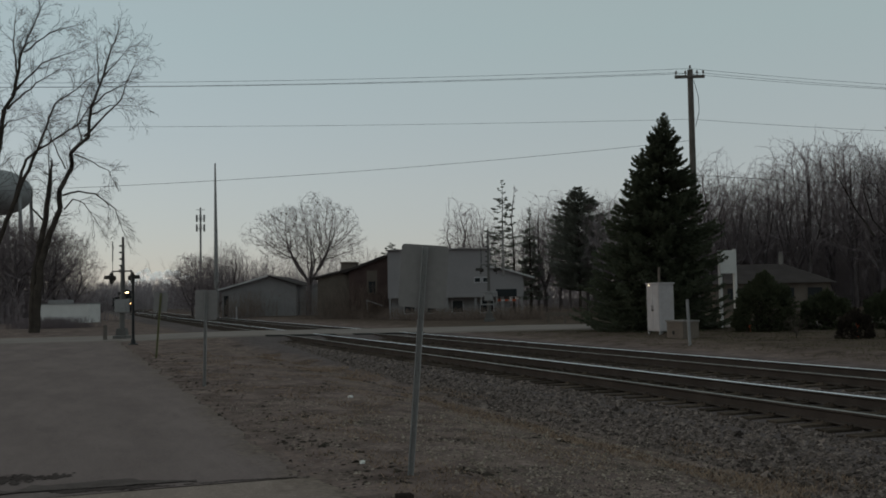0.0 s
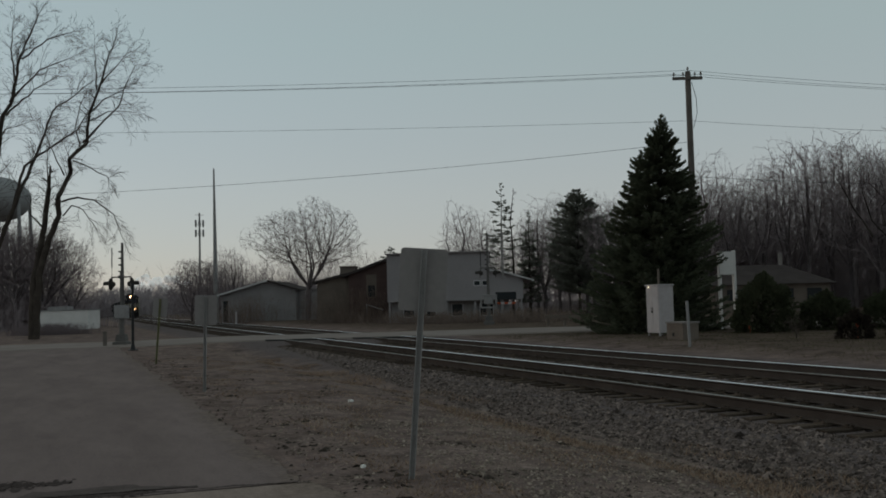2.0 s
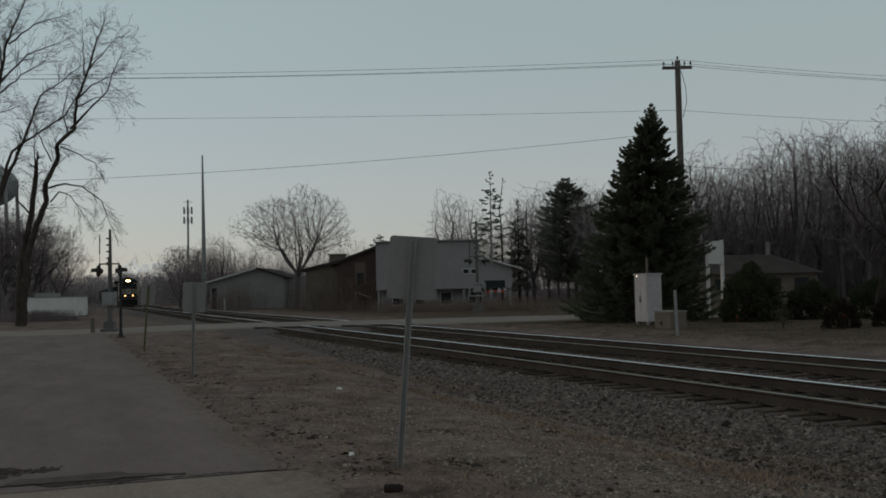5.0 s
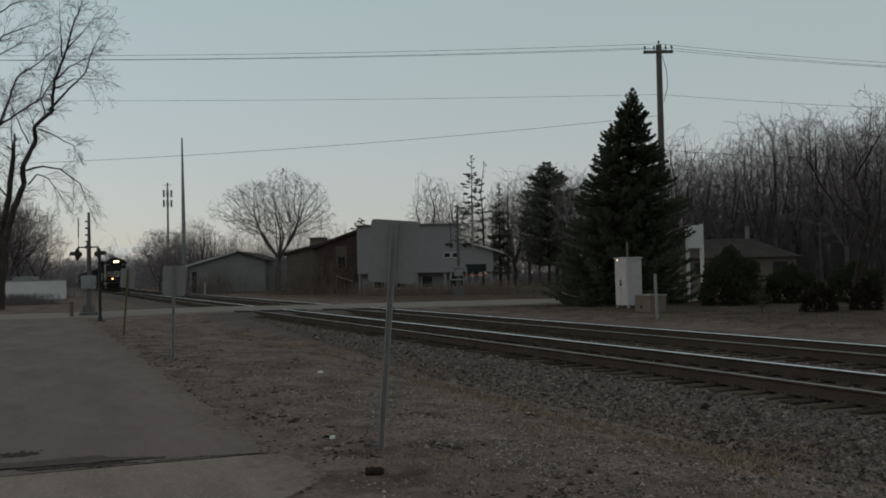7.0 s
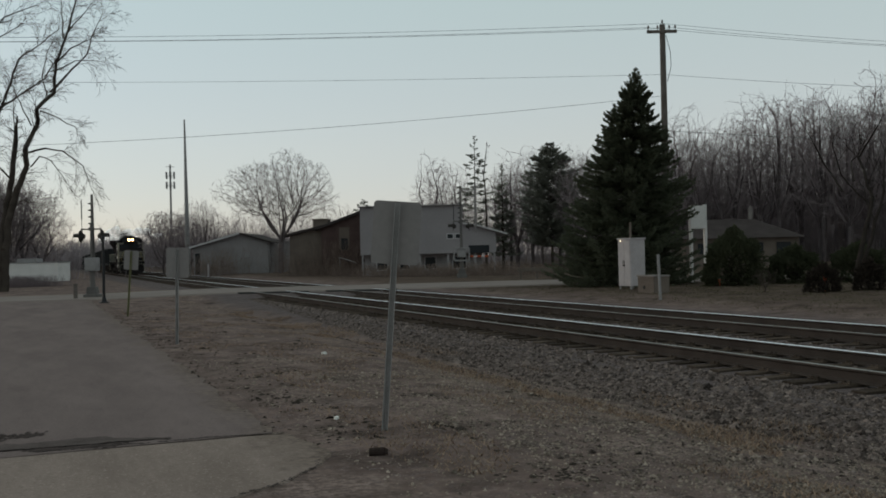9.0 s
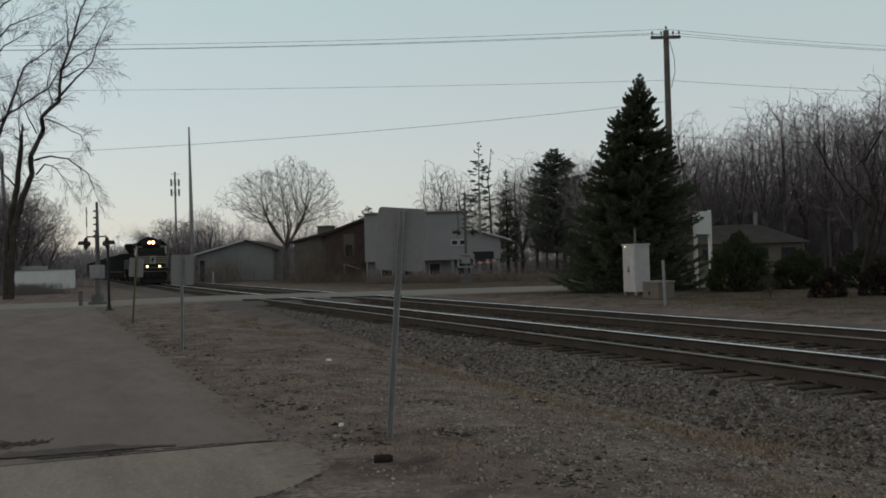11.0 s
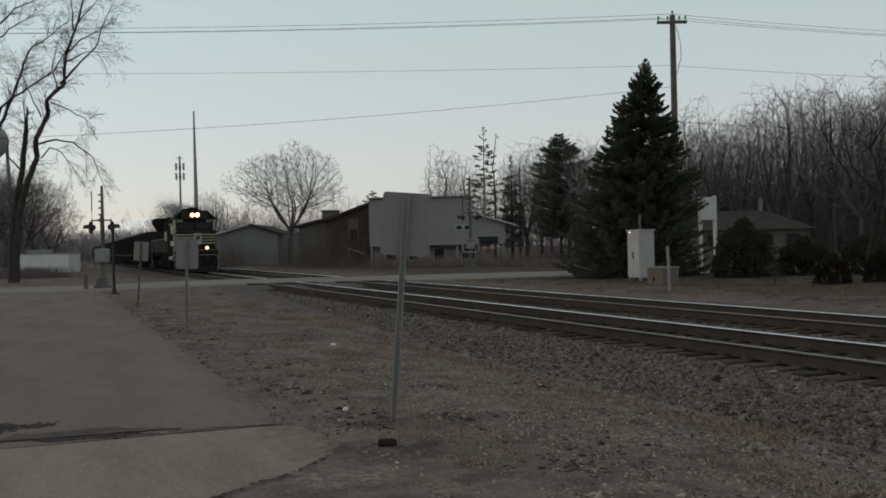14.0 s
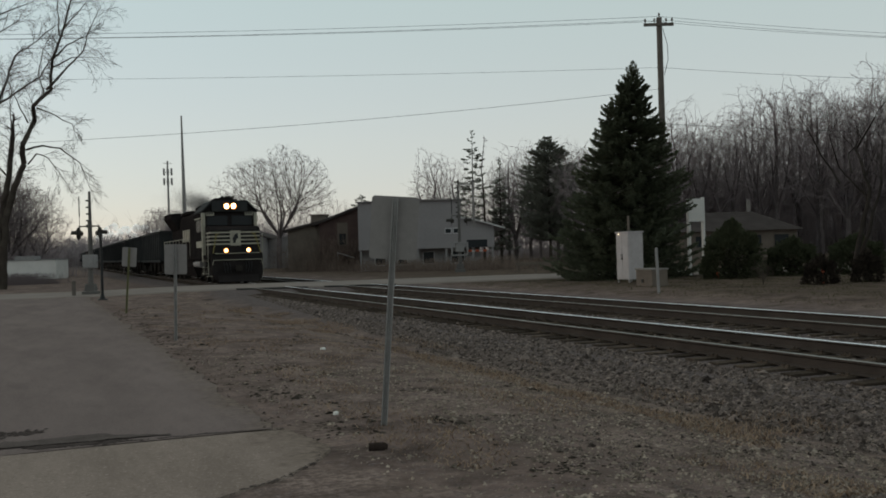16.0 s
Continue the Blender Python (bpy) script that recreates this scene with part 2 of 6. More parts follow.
def box(bm, x0, x1, y0, y1, z0, z1, bevel=0.0, mi=0):
    r = bmesh.ops.create_cube(bm, size=1.0, matrix=Matrix.LocRotScale(((x0 + x1) / 2, (y0 + y1) / 2, (z0 + z1) / 2), None, (abs(x1 - x0), abs(y1 - y0), abs(z1 - z0))))
    fs = {f for v in r["verts"] for f in v.link_faces}
    for f in fs:
        f.material_index = mi
    if bevel:
        es = {e for v in r["verts"] for e in v.link_edges}
        bmesh.ops.bevel(bm, geom=list(es), offset=bevel, segments=2, affect='EDGES', profile=0.7)
    return bm


def tube(bm, p0, p1, r0, r1=None, n=10, mi=0):
    p0, p1 = Vector(p0), Vector(p1)
    r1 = r0 if r1 is None else r1
    q = (p1 - p0).to_track_quat('Z', 'Y').to_matrix().to_4x4()
    r = bmesh.ops.create_cone(bm, cap_ends=True, segments=n, radius1=r0, radius2=r1, depth=(p1 - p0).length, matrix=Matrix.Translation((p0 + p1) / 2) @ q)
    for f in {f for v in r["verts"] for f in v.link_faces}:
        f.material_index = mi
    return bm


def prism(bm, outline, axis, lo, hi, mi=0):
    """A solid with that outline: (y, z) drawn out along x, (x, z) along y, or (x, y) along z."""
    put = {"x": lambda a, b, c: (c, a, b), "y": lambda a, b, c: (a, c, b), "z": lambda a, b, c: (a, b, c)}[axis]
    lower = [bm.verts.new(put(a, b, lo)) for a, b in outline]
    upper = [bm.verts.new(put(a, b, hi)) for a, b in outline]
    fs = [bm.faces.new(lower), bm.faces.new(upper[::-1])]
    k = len(outline)
    for i in range(k):
        fs.append(bm.faces.new((lower[i], upper[i], upper[(i + 1) % k], lower[(i + 1) % k])))
    for f in fs:
        f.material_index = mi
    bmesh.ops.recalc_face_normals(bm, faces=fs)
    return bm


def B():
    return bmesh.new()


def tubes(segs, sides=3):
    """Vertices and faces of many tapered branches: arrays of p0, p1, r0, r1."""
    s = np.array(segs, float)
    p0, p1, r0, r1 = s[:, 0:3], s[:, 3:6], s[:, 6], s[:, 7]
    d = p1 - p0
    d /= np.linalg.norm(d, axis=1)[:, None] + 1e-9
    ref = np.where(np.abs(d[:, 2:3]) > 0.9, np.array([[1.0, 0, 0]]), np.array([[0, 0, 1.0]]))
    u = np.cross(d, ref)
    u /= np.linalg.norm(u, axis=1)[:, None] + 1e-9
    v = np.cross(d, u)
    a = np.arange(sides) * 2 * np.pi / sides
    ring = u[:, None, :] * np.cos(a)[None, :, None] + v[:, None, :] * np.sin(a)[None, :, None]
    lo, hi = p0[:, None, :] + ring * r0[:, None, None], p1[:, None, :] + ring * r1[:, None, None]
    verts = np.concatenate([lo, hi], axis=1).reshape(-1, 3)
    base = np.arange(len(s))[:, None, None] * 2 * sides
    i = np.arange(sides)
    quad = np.stack([i, (i + 1) % sides, (i + 1) % sides + sides, i + sides], axis=1)[None]
    return verts.tolist(), (base + quad).reshape(-1, 4).tolist()

# ---- the ground, the tracks and the roads ----
BEND = 6.57e-05                   # the line bends slowly away from straight
RAIL_A, GAUGE, SPACING = 9.24, 1.51, 3.86
MID_NEAR, MID_FAR = RAIL_A + GAUGE / 2, RAIL_A + GAUGE / 2 + SPACING
HEAD = 0.16                       # height of the rail heads
rng = np.random.default_rng(7)


def bend(y):
    return BEND * y * y / 2


def road_mid(x):
    """The crossing road's middle line: y for x."""
    return float(np.interp(x, [-300, -40, -2, 6, 14, 24, 34, 60, 300], [150, 65, 52.3, 51.2, 48.2, 44.0, 39.0, 27.5, -80]))


def road_top(x):
    return float(np.interp(x, [-5, 3, 7.2, 8.6, 15.3, 17.5, 24, 400], [0.03, 0.05, 0.13, HEAD - 0.005, HEAD - 0.005, 0.17, 0.21, 0.21]))


def ground_z(x, y):
    x0 = x - bend(y)
    z = float(np.interp(x0, [-60, 3.6, 5.2, 6.7, 8.35, 8.6, 11.4, 11.9, 12.4, 15.3, 15.6, 17.2, 19, 30, 60],
                        [0.0, 0.0, -0.07, -0.24, -0.055, -0.03, -0.03, -0.08, -0.03, -0.03, -0.06, 0.02, 0.16, 0.22, 0.25]))
    if 8.0 < x0 < 16.0:
        z -= 0.02
    rough = 0.018 if 2.4 < x0 < 6.9 else (0.02 if x0 > 17 else 0.008)
    z += rough * (noise.noise(Vector((x * 1.3, y * 1.3, 0))) + 0.6 * noise.noise(Vector((x * 3.7, y * 3.7, 3))))
    off = abs(y - road_mid(x))
    if off < 7.5:
        w = min(1.0, max(0.0, (7.5 - off) / 3.0))
        z = z * (1 - w) + (road_top(x) - 0.06) * w
    return z


def axis_steps(fine_lo, fine_hi, step, far):
    mid = np.arange(fine_lo, fine_hi + step / 2, step)
    out, s = [], step
    while sum(out) < far:
        s *= 1.28
        out.append(s)
    c = np.cumsum(out)
    return np.concatenate([(fine_lo - c)[::-1], mid, fine_hi + c])


gx, gy = axis_steps(-4, 32, 0.25, 2600), axis_steps(4, 62, 0.3, 2600)
gv = [(float(x), float(y), ground_z(float(x), float(y)) if abs(x) < 120 and abs(y) < 200 else (0.2 if x > 20 else 0.0)) for y in gy for x in gx]
nx = len(gx)
gf = [(j * nx + i, j * nx + i + 1, (j + 1) * nx + i + 1, (j + 1) * nx + i) for j in range(len(gy) - 1) for i in range(nx - 1)]


def ground_material():
    """Dirt with a strip of dead grass by the ballast, grit under the tracks, and brown lawn on the other side."""
    m = bpy.data.materials.new("dirt_and_dead_grass")
    m.use_nodes = True
    n, l = m.node_tree.nodes, m.node_tree.links
    b = n["Principled BSDF"]
    b.inputs["Roughness"].default_value, b.inputs["Specular IOR Level"].default_value = 0.97, 0.02
    pos = n.new("ShaderNodeNewGeometry").outputs["Position"]
    sep = n.new("ShaderNodeSeparateXYZ")
    l.new(pos, sep.inputs[0])

    def nz(scale, detail=6, stretch=None):
        t = n.new("ShaderNodeTexNoise")
        t.inputs["Scale"].default_value, t.inputs["Detail"].default_value, t.inputs["Roughness"].default_value = scale, detail, 0.65
        if stretch:
            mp = n.new("ShaderNodeMapping")
            mp.inputs["Scale"].default_value = stretch
            l.new(pos, mp.inputs["Vector"]), l.new(mp.outputs[0], t.inputs["Vector"])
        else:
            l.new(pos, t.inputs["Vector"])
        return t.outputs["Fac"]

    def ramp(src, lo, hi, c0, c1):
        r = n.new("ShaderNodeValToRGB")
        r.color_ramp.elements[0].position, r.color_ramp.elements[1].position = lo, hi
        r.color_ramp.elements[0].color, r.color_ramp.elements[1].color = (*c0, 1), (*c1, 1)
        l.new(src, r.inputs["Fac"])
        return r.outputs["Color"]

    def mix(f, a, c):
        x = n.new("ShaderNodeMix")
        x.data_type = 'RGBA'
        l.new(f, x.inputs["Factor"]), l.new(a, x.inputs["A"]), l.new(c, x.inputs["B"])
        return x.outputs["Result"]

    def band(points, wobble=1.2):
        """A soft mask over x whose edges wander."""
        w = n.new("ShaderNodeMath")
        w.operation = 'MULTIPLY_ADD'
        w.inputs[1].default_value = wobble
        l.new(nz(0.9), w.inputs[0]), l.new(sep.outputs["X"], w.inputs[2])
        c = n.new("ShaderNodeFloatCurve")
        r = n.new("ShaderNodeMapRange")
        r.inputs["From Min"].default_value, r.inputs["From Max"].default_value = 0, 40
        l.new(w.outputs[0], r.inputs["Value"])
        l.new(r.outputs[0], c.inputs["Value"])
        pts = c.mapping.curves[0].points
        pts[0].location, pts[1].location = (0, points[0][1]), (1, points[-1][1])
        for x, v in points:
            pts.new(x / 40, v)
        for p in pts:
            p.handle_type = 'VECTOR'
        c.mapping.update()
        return c.outputs["Value"]

    dirt = ramp(nz(2.2), 0.36, 0.66, (0.093, 0.066, 0.059), (0.202, 0.146, 0.131))
    grit = ramp(nz(38, 3), 0.42, 0.66, (0.067, 0.051, 0.048), (0.259, 0.204, 0.196))
    speck = ramp(nz(9, 5), 0.52, 0.62, (0, 0, 0), (1, 1, 1))
    base = mix(speck, dirt, grit)
    worn = ramp(nz(0.55, 8, (1, 0.4, 1)), 0.44, 0.6, (0.047, 0.035, 0.031), (0.104, 0.079, 0.070))
    base = mix(ramp(nz(1.4, 7), 0.45, 0.61, (0, 0, 0), (0.85, 0.85, 0.85)), base, worn)
    pale = ramp(nz(15, 5), 0.42, 0.62, (0.119, 0.088, 0.076), (0.295, 0.223, 0.201))
    base = mix(ramp(nz(0.75, 7, (1, 0.6, 1)), 0.49, 0.64, (0, 0, 0), (0.8, 0.8, 0.8)), base, pale)
    straw = ramp(nz(7, 6, (1, 0.35, 1)), 0.38, 0.62, (0.093, 0.068, 0.058), (0.207, 0.152, 0.125))
    tuft = ramp(nz(1.1), 0.45, 0.6, (0, 0, 0), (1, 1, 1))
    strip = n.new("ShaderNodeMath")
    strip.operation = 'MULTIPLY'
    l.new(band([(3.4, 0.25), (5.2, 0.35), (6.2, 0.9), (7.4, 0.9), (7.9, 0.0), (17.6, 0.0), (19, 0.5), (26, 0.8)]), strip.inputs[0])
    l.new(tuft, strip.inputs[1])
    base = mix(strip.outputs[0], base, straw)
    stone = ramp(nz(24, 4), 0.38, 0.64, (0.047, 0.038, 0.038), (0.154, 0.129, 0.127))
    base = mix(band([(7.0, 0.0), (8.0, 0.9), (16.4, 0.9), (17.6, 0.0)], 0.7), base, stone)
    turf = ramp(nz(0.8), 0.4, 0.65, (0.049, 0.036, 0.028), (0.090, 0.067, 0.051))
    base = mix(band([(17.6, 0.0), (20.5, 0.75), (30, 0.9)]), base, turf)
    l.new(base, b.inputs["Base Color"])
    bp = n.new("ShaderNodeBump")
    bp.inputs["Strength"].default_value, bp.inputs["Distance"].default_value = 0.6, 0.03
    l.new(nz(22, 5), bp.inputs["Height"]), l.new(bp.outputs["Normal"], b.inputs["Normal"])
    return m


tagged(raw("ground", gv, gf, ground_material(), smooth=True), "bare brown dirt with dead grass and grit", "ground", kind="structure")


def sheet(name, ys, left, right, top, mat, label, category, thick=0.05):
    """A paved sheet between two edge lines, given for each y, with real edges."""
    verts, faces = [], []
    cols = 14
    for y in ys:
        a, b = left(y), right(y)
        for i in range(cols + 1):
            x = a + (b - a) * (1 - (1 - i / cols) ** 1.8)
            verts.append((x, y + (wander(x, 0.05, 1.1, 3.0) + wander(x, 0.02, 6.0, 3.5) if y == ys[0] else 0.0), top(x, y)))
    for j in range(len(ys) - 1):
        for i in range(cols):
            k = j * (cols + 1) + i
            faces.append((k, k + 1, k + cols + 2, k + cols + 1))
    k0 = len(verts)
    rim = [j * (cols + 1) + cols for j in range(len(ys))]
    for r in rim:
        x, y, z = verts[r]
        verts.append((x + 0.02, y, z - thick))
    for j in range(len(ys) - 1):
        faces.append((rim[j], k0 + j, k0 + j + 1, rim[j + 1]))
    return tagged(raw(name, verts, faces, mat, smooth=False), label, category, kind="structure")


def wander(v, size, scale, seed):
    return size * (noise.noise(Vector((v * scale, seed, 0))) + 0.5 * noise.noise(Vector((v * scale * 3.1, seed + 5, 0))))


LOT_EDGE = lambda y: 2.04 + wander(y, 0.2, 0.8, 1.0) + wander(y, 0.06, 5.0, 2.0)
lot_y = list(np.arange(9.22, 48.4, 0.12))
sheet("parking_lot", lot_y, lambda y: -40.0, LOT_EDGE, lambda x, y: 0.022 + 0.008 * noise.noise(Vector((x * 0.4, y * 0.4, 9))), ASPHALT,
      "worn grey asphalt lot with a crumbling edge", "pavement")


def slab_edge(y):
    return float(np.interp(y, [-8, 2, 5.6, 6.3, 6.84, 7.17, 7.6, 8.0, 8.5, 9.3], [-30, -7, -0.3, 0.45, 1.15, 1.63, 2.02, 2.2, 2.24, 2.1])) + wander(y, 0.16, 1.4, 4.0) + wander(y, 0.05, 8.0, 6.0)


sheet("driveway_slab", list(np.arange(-6, 9.4, 0.1)), lambda y: -40.0, slab_edge, lambda x, y: 0.015 + 0.003 * noise.noise(Vector((x, y, 2))), SLAB,
      "paler weathered driveway slab with a rounded corner", "pavement", 0.02)


# the crossing road, carried over the tracks on dark panels
rx = list(np.arange(-60, 8.4, 0.8)) + list(np.arange(8.4, 15.8, 0.3)) + list(np.arange(15.8, 90, 1.0)) + list(np.arange(90, 400, 20))
rv, rf = [], []
for x in rx:
    m = road_mid(x)
    for o in (-4.0, -3.9, -2, 0, 2, 3.9, 4.0):
        rv.append((x, m + o + (wander(x, 0.12, 0.6, 8) if abs(o) > 3 else 0), road_top(x) - (0.09 if abs(o) == 4.0 else 0) + 0.02 * (1 - (o / 4) ** 2)))
for i in range(len(rx) - 1):
    for j in range(6):
        k = i * 7 + j
        rf.append((k, k + 7, k + 8, k + 1))
tagged(raw("road", rv, rf, ROAD), "pale worn road crossing both tracks", "road", kind="structure")

RAIL_SHAPE = [(-0.070, 0.0), (-0.070, 0.012), (-0.012, 0.032), (-0.009, 0.125), (-0.036, 0.142), (-0.036, 0.1665), (-0.031, 0.172), (0.030, 0.172), (0.036, 0.166), (0.036, 0.142), (0.009, 0.125), (0.012, 0.032), (0.070, 0.012), (0.070, 0.0)]


def rail(parent, x, head):
    ys = list(np.arange(-14, 60, 1.0)) + list(np.arange(60, 700, 6.0))
    v, f, s = [], [], []
    k = len(RAIL_SHAPE)
    for y in ys:
        v += [(x + bend(y) + a, float(y), HEAD - 0.172 + b) for a, b in RAIL_SHAPE]
    for j in range(len(ys) - 1):
        for i in range(k):
            f.append((j * k + i, j * k + (i + 1) % k, (j + 1) * k + (i + 1) % k, (j + 1) * k + i))
            s.append(1 if i in (5, 6) else 0)
    return raw("rail", v, f, [RAIL_RUST, head], parent, "steel rail with a worn head", slots=s)


TIE_TOP = HEAD - 0.172
tie_bm = B()
box(tie_bm, -1.3, 1.3, -0.11, 0.11, -0.17, -0.004, 0.012)
for e in (-GAUGE / 2, GAUGE / 2):
    box(tie_bm, e - 0.15, e + 0.15, -0.09, 0.09, -0.004, 0.010)
    for sx in (-0.1, 0.1):
        box(tie_bm, e + sx - 0.014, e + sx + 0.014, -0.06, -0.03, 0.008, 0.036)
        box(tie_bm, e + sx - 0.014, e + sx + 0.014, 0.03, 0.06, 0.008, 0.036)
tie_mesh = mesh_of(tie_bm, "tie", TIE)


def track(mid, label):
    t = thing("railway_track", (0, 0, 0), label, "track", kind="structure")
    rail(t, mid - GAUGE / 2, RAIL_DULL), rail(t, mid + GAUGE / 2, RAIL_TOP)
    r = random.Random(int(mid))
    y, count, far = 5.0, 0, []
    while y < 190:
        if not 43.6 < y - road_mid(mid) + 48.5 < 53.4:
            x = mid + bend(y) + r.uniform(-0.05, 0.05)
            if count < 150:
                o = new("tie", tie_mesh)
                o.parent = t
                o.matrix_basis = pose(x, y, TIE_TOP + r.uniform(-0.008, 0.003), r.uniform(-0.6, 0.6), 0, r.uniform(-1.2, 1.2))
                count += 1
            else:
                far.append((x - 1.3, y, TIE_TOP - 0.06, x + 1.3, y, TIE_TOP - 0.06, 0.11, 0.11))
        y += 0.53 + r.uniform(-0.03, 0.03)
    v, f = tubes(far, 4)
    raw("far_ties", v, f, TIE, t)["kind"] = "stuff"
    return t


track(MID_NEAR, "near railway track on wooden ties and ballast")
track(MID_FAR, "second railway track on wooden ties and ballast")

# dark crossing panels between and beside the rails
panel_mat = material("dark_crossing_rubber", (0.05, 0.048, 0.046), (0.03, 0.029, 0.028), 0.9, scale=2, fine=30, coords="World")
for mid in (MID_NEAR, MID_FAR):
    pan = thing("crossing_panel", (0, 0, 0), "dark worn crossing panel between the rails", "panel", "crossing panels", "structure")
    for a, b in ((-1.5, -0.80), (-0.66, 0.66), (0.80, 1.5)):
        bm = B()
        x0, x1 = mid + bend(48) + a, mid + bend(48) + b
        c = road_mid((x0 + x1) / 2)
        prism(bm, [(x0, c - 4.4), (x1, c - 4.4 - 0.35 * (b - a)), (x1, c + 4.4 - 0.35 * (b - a)), (x0, c + 4.4)], "z", -0.05, HEAD - 0.004)
        part("panel", bm, panel_mat, pan)


# ---- loose stones: one mesh of many small broken stones ----
def stones(name, places, sizes, mat, label, seed, flat=0.75):
    r = np.random.default_rng(seed)
    n = len(places)
    octa = np.array([(1, 0, 0), (-1, 0, 0), (0, 1, 0), (0, -1, 0), (0, 0, 1), (0, 0, -1)], float)
    ang = r.uniform(0, 2 * np.pi, n)
    v = octa[None] * r.uniform(0.6, 1.25, (n, 6, 1)) * sizes[:, None, None] + r.normal(0, 0.22, (n, 6, 3)) * sizes[:, None, None]
    v[:, :, 2] *= flat
    c, s = np.cos(ang)[:, None], np.sin(ang)[:, None]
    x, y = v[:, :, 0] * c - v[:, :, 1] * s, v[:, :, 0] * s + v[:, :, 1] * c
    v[:, :, 0], v[:, :, 1] = x, y
    v += places[:, None, :]
    tri = np.array([(0, 2, 4), (2, 1, 4), (1, 3, 4), (3, 0, 4), (2, 0, 5), (1, 2, 5), (3, 1, 5), (0, 3, 5)])
    f = (np.arange(n)[:, None, None] * 6 + tri[None]).reshape(-1, 3)
    return tagged(raw(name, v.reshape(-1, 3).tolist(), f.tolist(), mat), label, "stones", kind="stuff")


def strewn(count, x0, x1, y0, y1, lift, seed, power=1.0):
    r = np.random.default_rng(seed)
    xs = r.uniform(x0, x1, count)
    ys = y0 + (y1 - y0) * r.uniform(0, 1, count) ** power
    keep = [(x + bend(y), y, ground_z(x + bend(y), y) + lift) for x, y in zip(xs, ys) if abs(y - road_mid(x)) > 4.6 and (x > 9 or x0 < 6 or x > x0 + 0.065 * max(0.0, y - 17))]
    return np.array(keep)


p = np.concatenate([strewn(46000, 6.7, 8.65, 4.5, 43, 0.0, 1, 1.7), strewn(7000, 8.6, 11.4, 6, 40, -0.022, 2, 1.6), strewn(6000, 11.3, 12.6, 6, 40, 0.0, 3, 1.5),
                    strewn(5000, 12.5, 16.4, 9, 43, -0.01, 4, 1.4), strewn(1800, 6.0, 6.8, 4.5, 30, 0.0, 5, 1.6), strewn(4200, 8.3, 9.3, 6, 40, -0.02, 15, 1.5), strewn(3500, 9.4, 10.6, 6, 30, 0.005, 17, 1.5)])
stones("ballast_stones", p, np.random.default_rng(5).lognormal(-3.88, 0.42, len(p)), BALLAST, "grey broken ballast stones beside the rails", 6)
GRIT = material("pale_grit", (0.29, 0.238, 0.196), (0.12, 0.098, 0.081), 0.95, scale=6, fine=50, coords="World", per_piece=-0.5)
p = np.concatenate([strewn(11000, 2.3, 6.8, 5.0, 17, -0.002, 11, 1.5), strewn(13000, 3.6, 7.2, 4.6, 14, 0.0, 16, 1.5), strewn(2500, 2.2, 6.8, 12, 40, 0.0, 12, 1.4)])
stones("loose_grit", p, np.random.default_rng(8).lognormal(-4.6, 0.45, len(p)), GRIT, "small pale stones strewn over the dirt", 9)
CLOD = material("dark_clods", (0.055, 0.045, 0.037), (0.025, 0.021, 0.018), 0.97, scale=4, fine=40, coords="World", per_piece=-0.4)
p = strewn(5200, 2.2, 6.4, 5.5, 36, 0.0, 13, 1.3)
p = np.array([q for q in p if noise.noise(Vector((q[0] * 1.5, q[1] * 0.5, 21))) > 0.30])
stones("dirt_clods", p, np.random.default_rng(14).lognormal(-3.85, 0.5, len(p)), CLOD, "dark clods and dead leaves on the dirt", 15, 0.35)


def blades(name, places, height, mat, label, seed, lean=0.5):
    """Many thin dry blades, a single triangle each."""
    r = np.random.default_rng(seed)
    n = len(places)
    a = r.uniform(0, 2 * np.pi, n)
    h = height * r.uniform(0.4, 1.2, n)
    w = np.stack([np.cos(a), np.sin(a), np.zeros(n)], 1) * (0.004 + 0.004 * r.uniform(0, 1, n))[:, None]
    tip = places + np.stack([r.normal(0, lean, n) * h, r.normal(0, lean, n) * h, h], 1)
    v = np.stack([places - w, places + w, tip], 1).reshape(-1, 3)
    return tagged(raw(name, v.tolist(), np.arange(3 * n).reshape(-1, 3).tolist(), mat), label, "grass", kind="stuff")


def tufted(count, x0, x1, y0, y1, seed, power=1.5, need=0.0):
    """Places in clumps: more where a slow noise is high."""
    p = strewn(count, x0, x1, y0, y1, -0.005, seed, power)
    keep = [q for q in p if noise.noise(Vector((q[0] * 1.1, q[1] * 0.55, 7))) > need]
    return np.array(keep)


blades("dead_grass", tufted(22000, 5.8, 7.25, 4.5, 36, 31, 1.6, 0.02), 0.06, STRAW, "strip of flattened dead grass below the ballast", 32, 0.8)
blades("dead_grass", tufted(30000, 2.4, 6.2, 5.0, 36, 33, 1.6, 0.12), 0.045, STRAW, "thin patches of dead grass in the dirt", 34, 0.9)
blades("lawn_grass", tufted(42000, 17.5, 34, 16, 44, 35, 1.0, -0.2), 0.07, material("winter_lawn", (0.088, 0.080, 0.045), (0.05, 0.048, 0.028), 0.95, scale=0.5, fine=6, bump=0, coords="World", per_piece=-0.35), "dull winter lawn beyond the tracks", 36, 0.6)
LITTER_HEAPS = [(3.75, 6.55, 0.30, 150), (3.55, 8.85, 0.22, 90), (2.75, 11.4, 0.25, 70), (3.1, 14.2, 0.35, 90), (2.9, 20.5, 0.3, 70), (3.4, 25.0, 0.5, 80)]
hr = np.random.default_rng(91)
heap = np.array([(a, b, ground_z(a, b)) for x, y, w, n in LITTER_HEAPS for a, b in zip(hr.normal(x, w, n).tolist(), hr.normal(y, w * 0.8, n).tolist())])
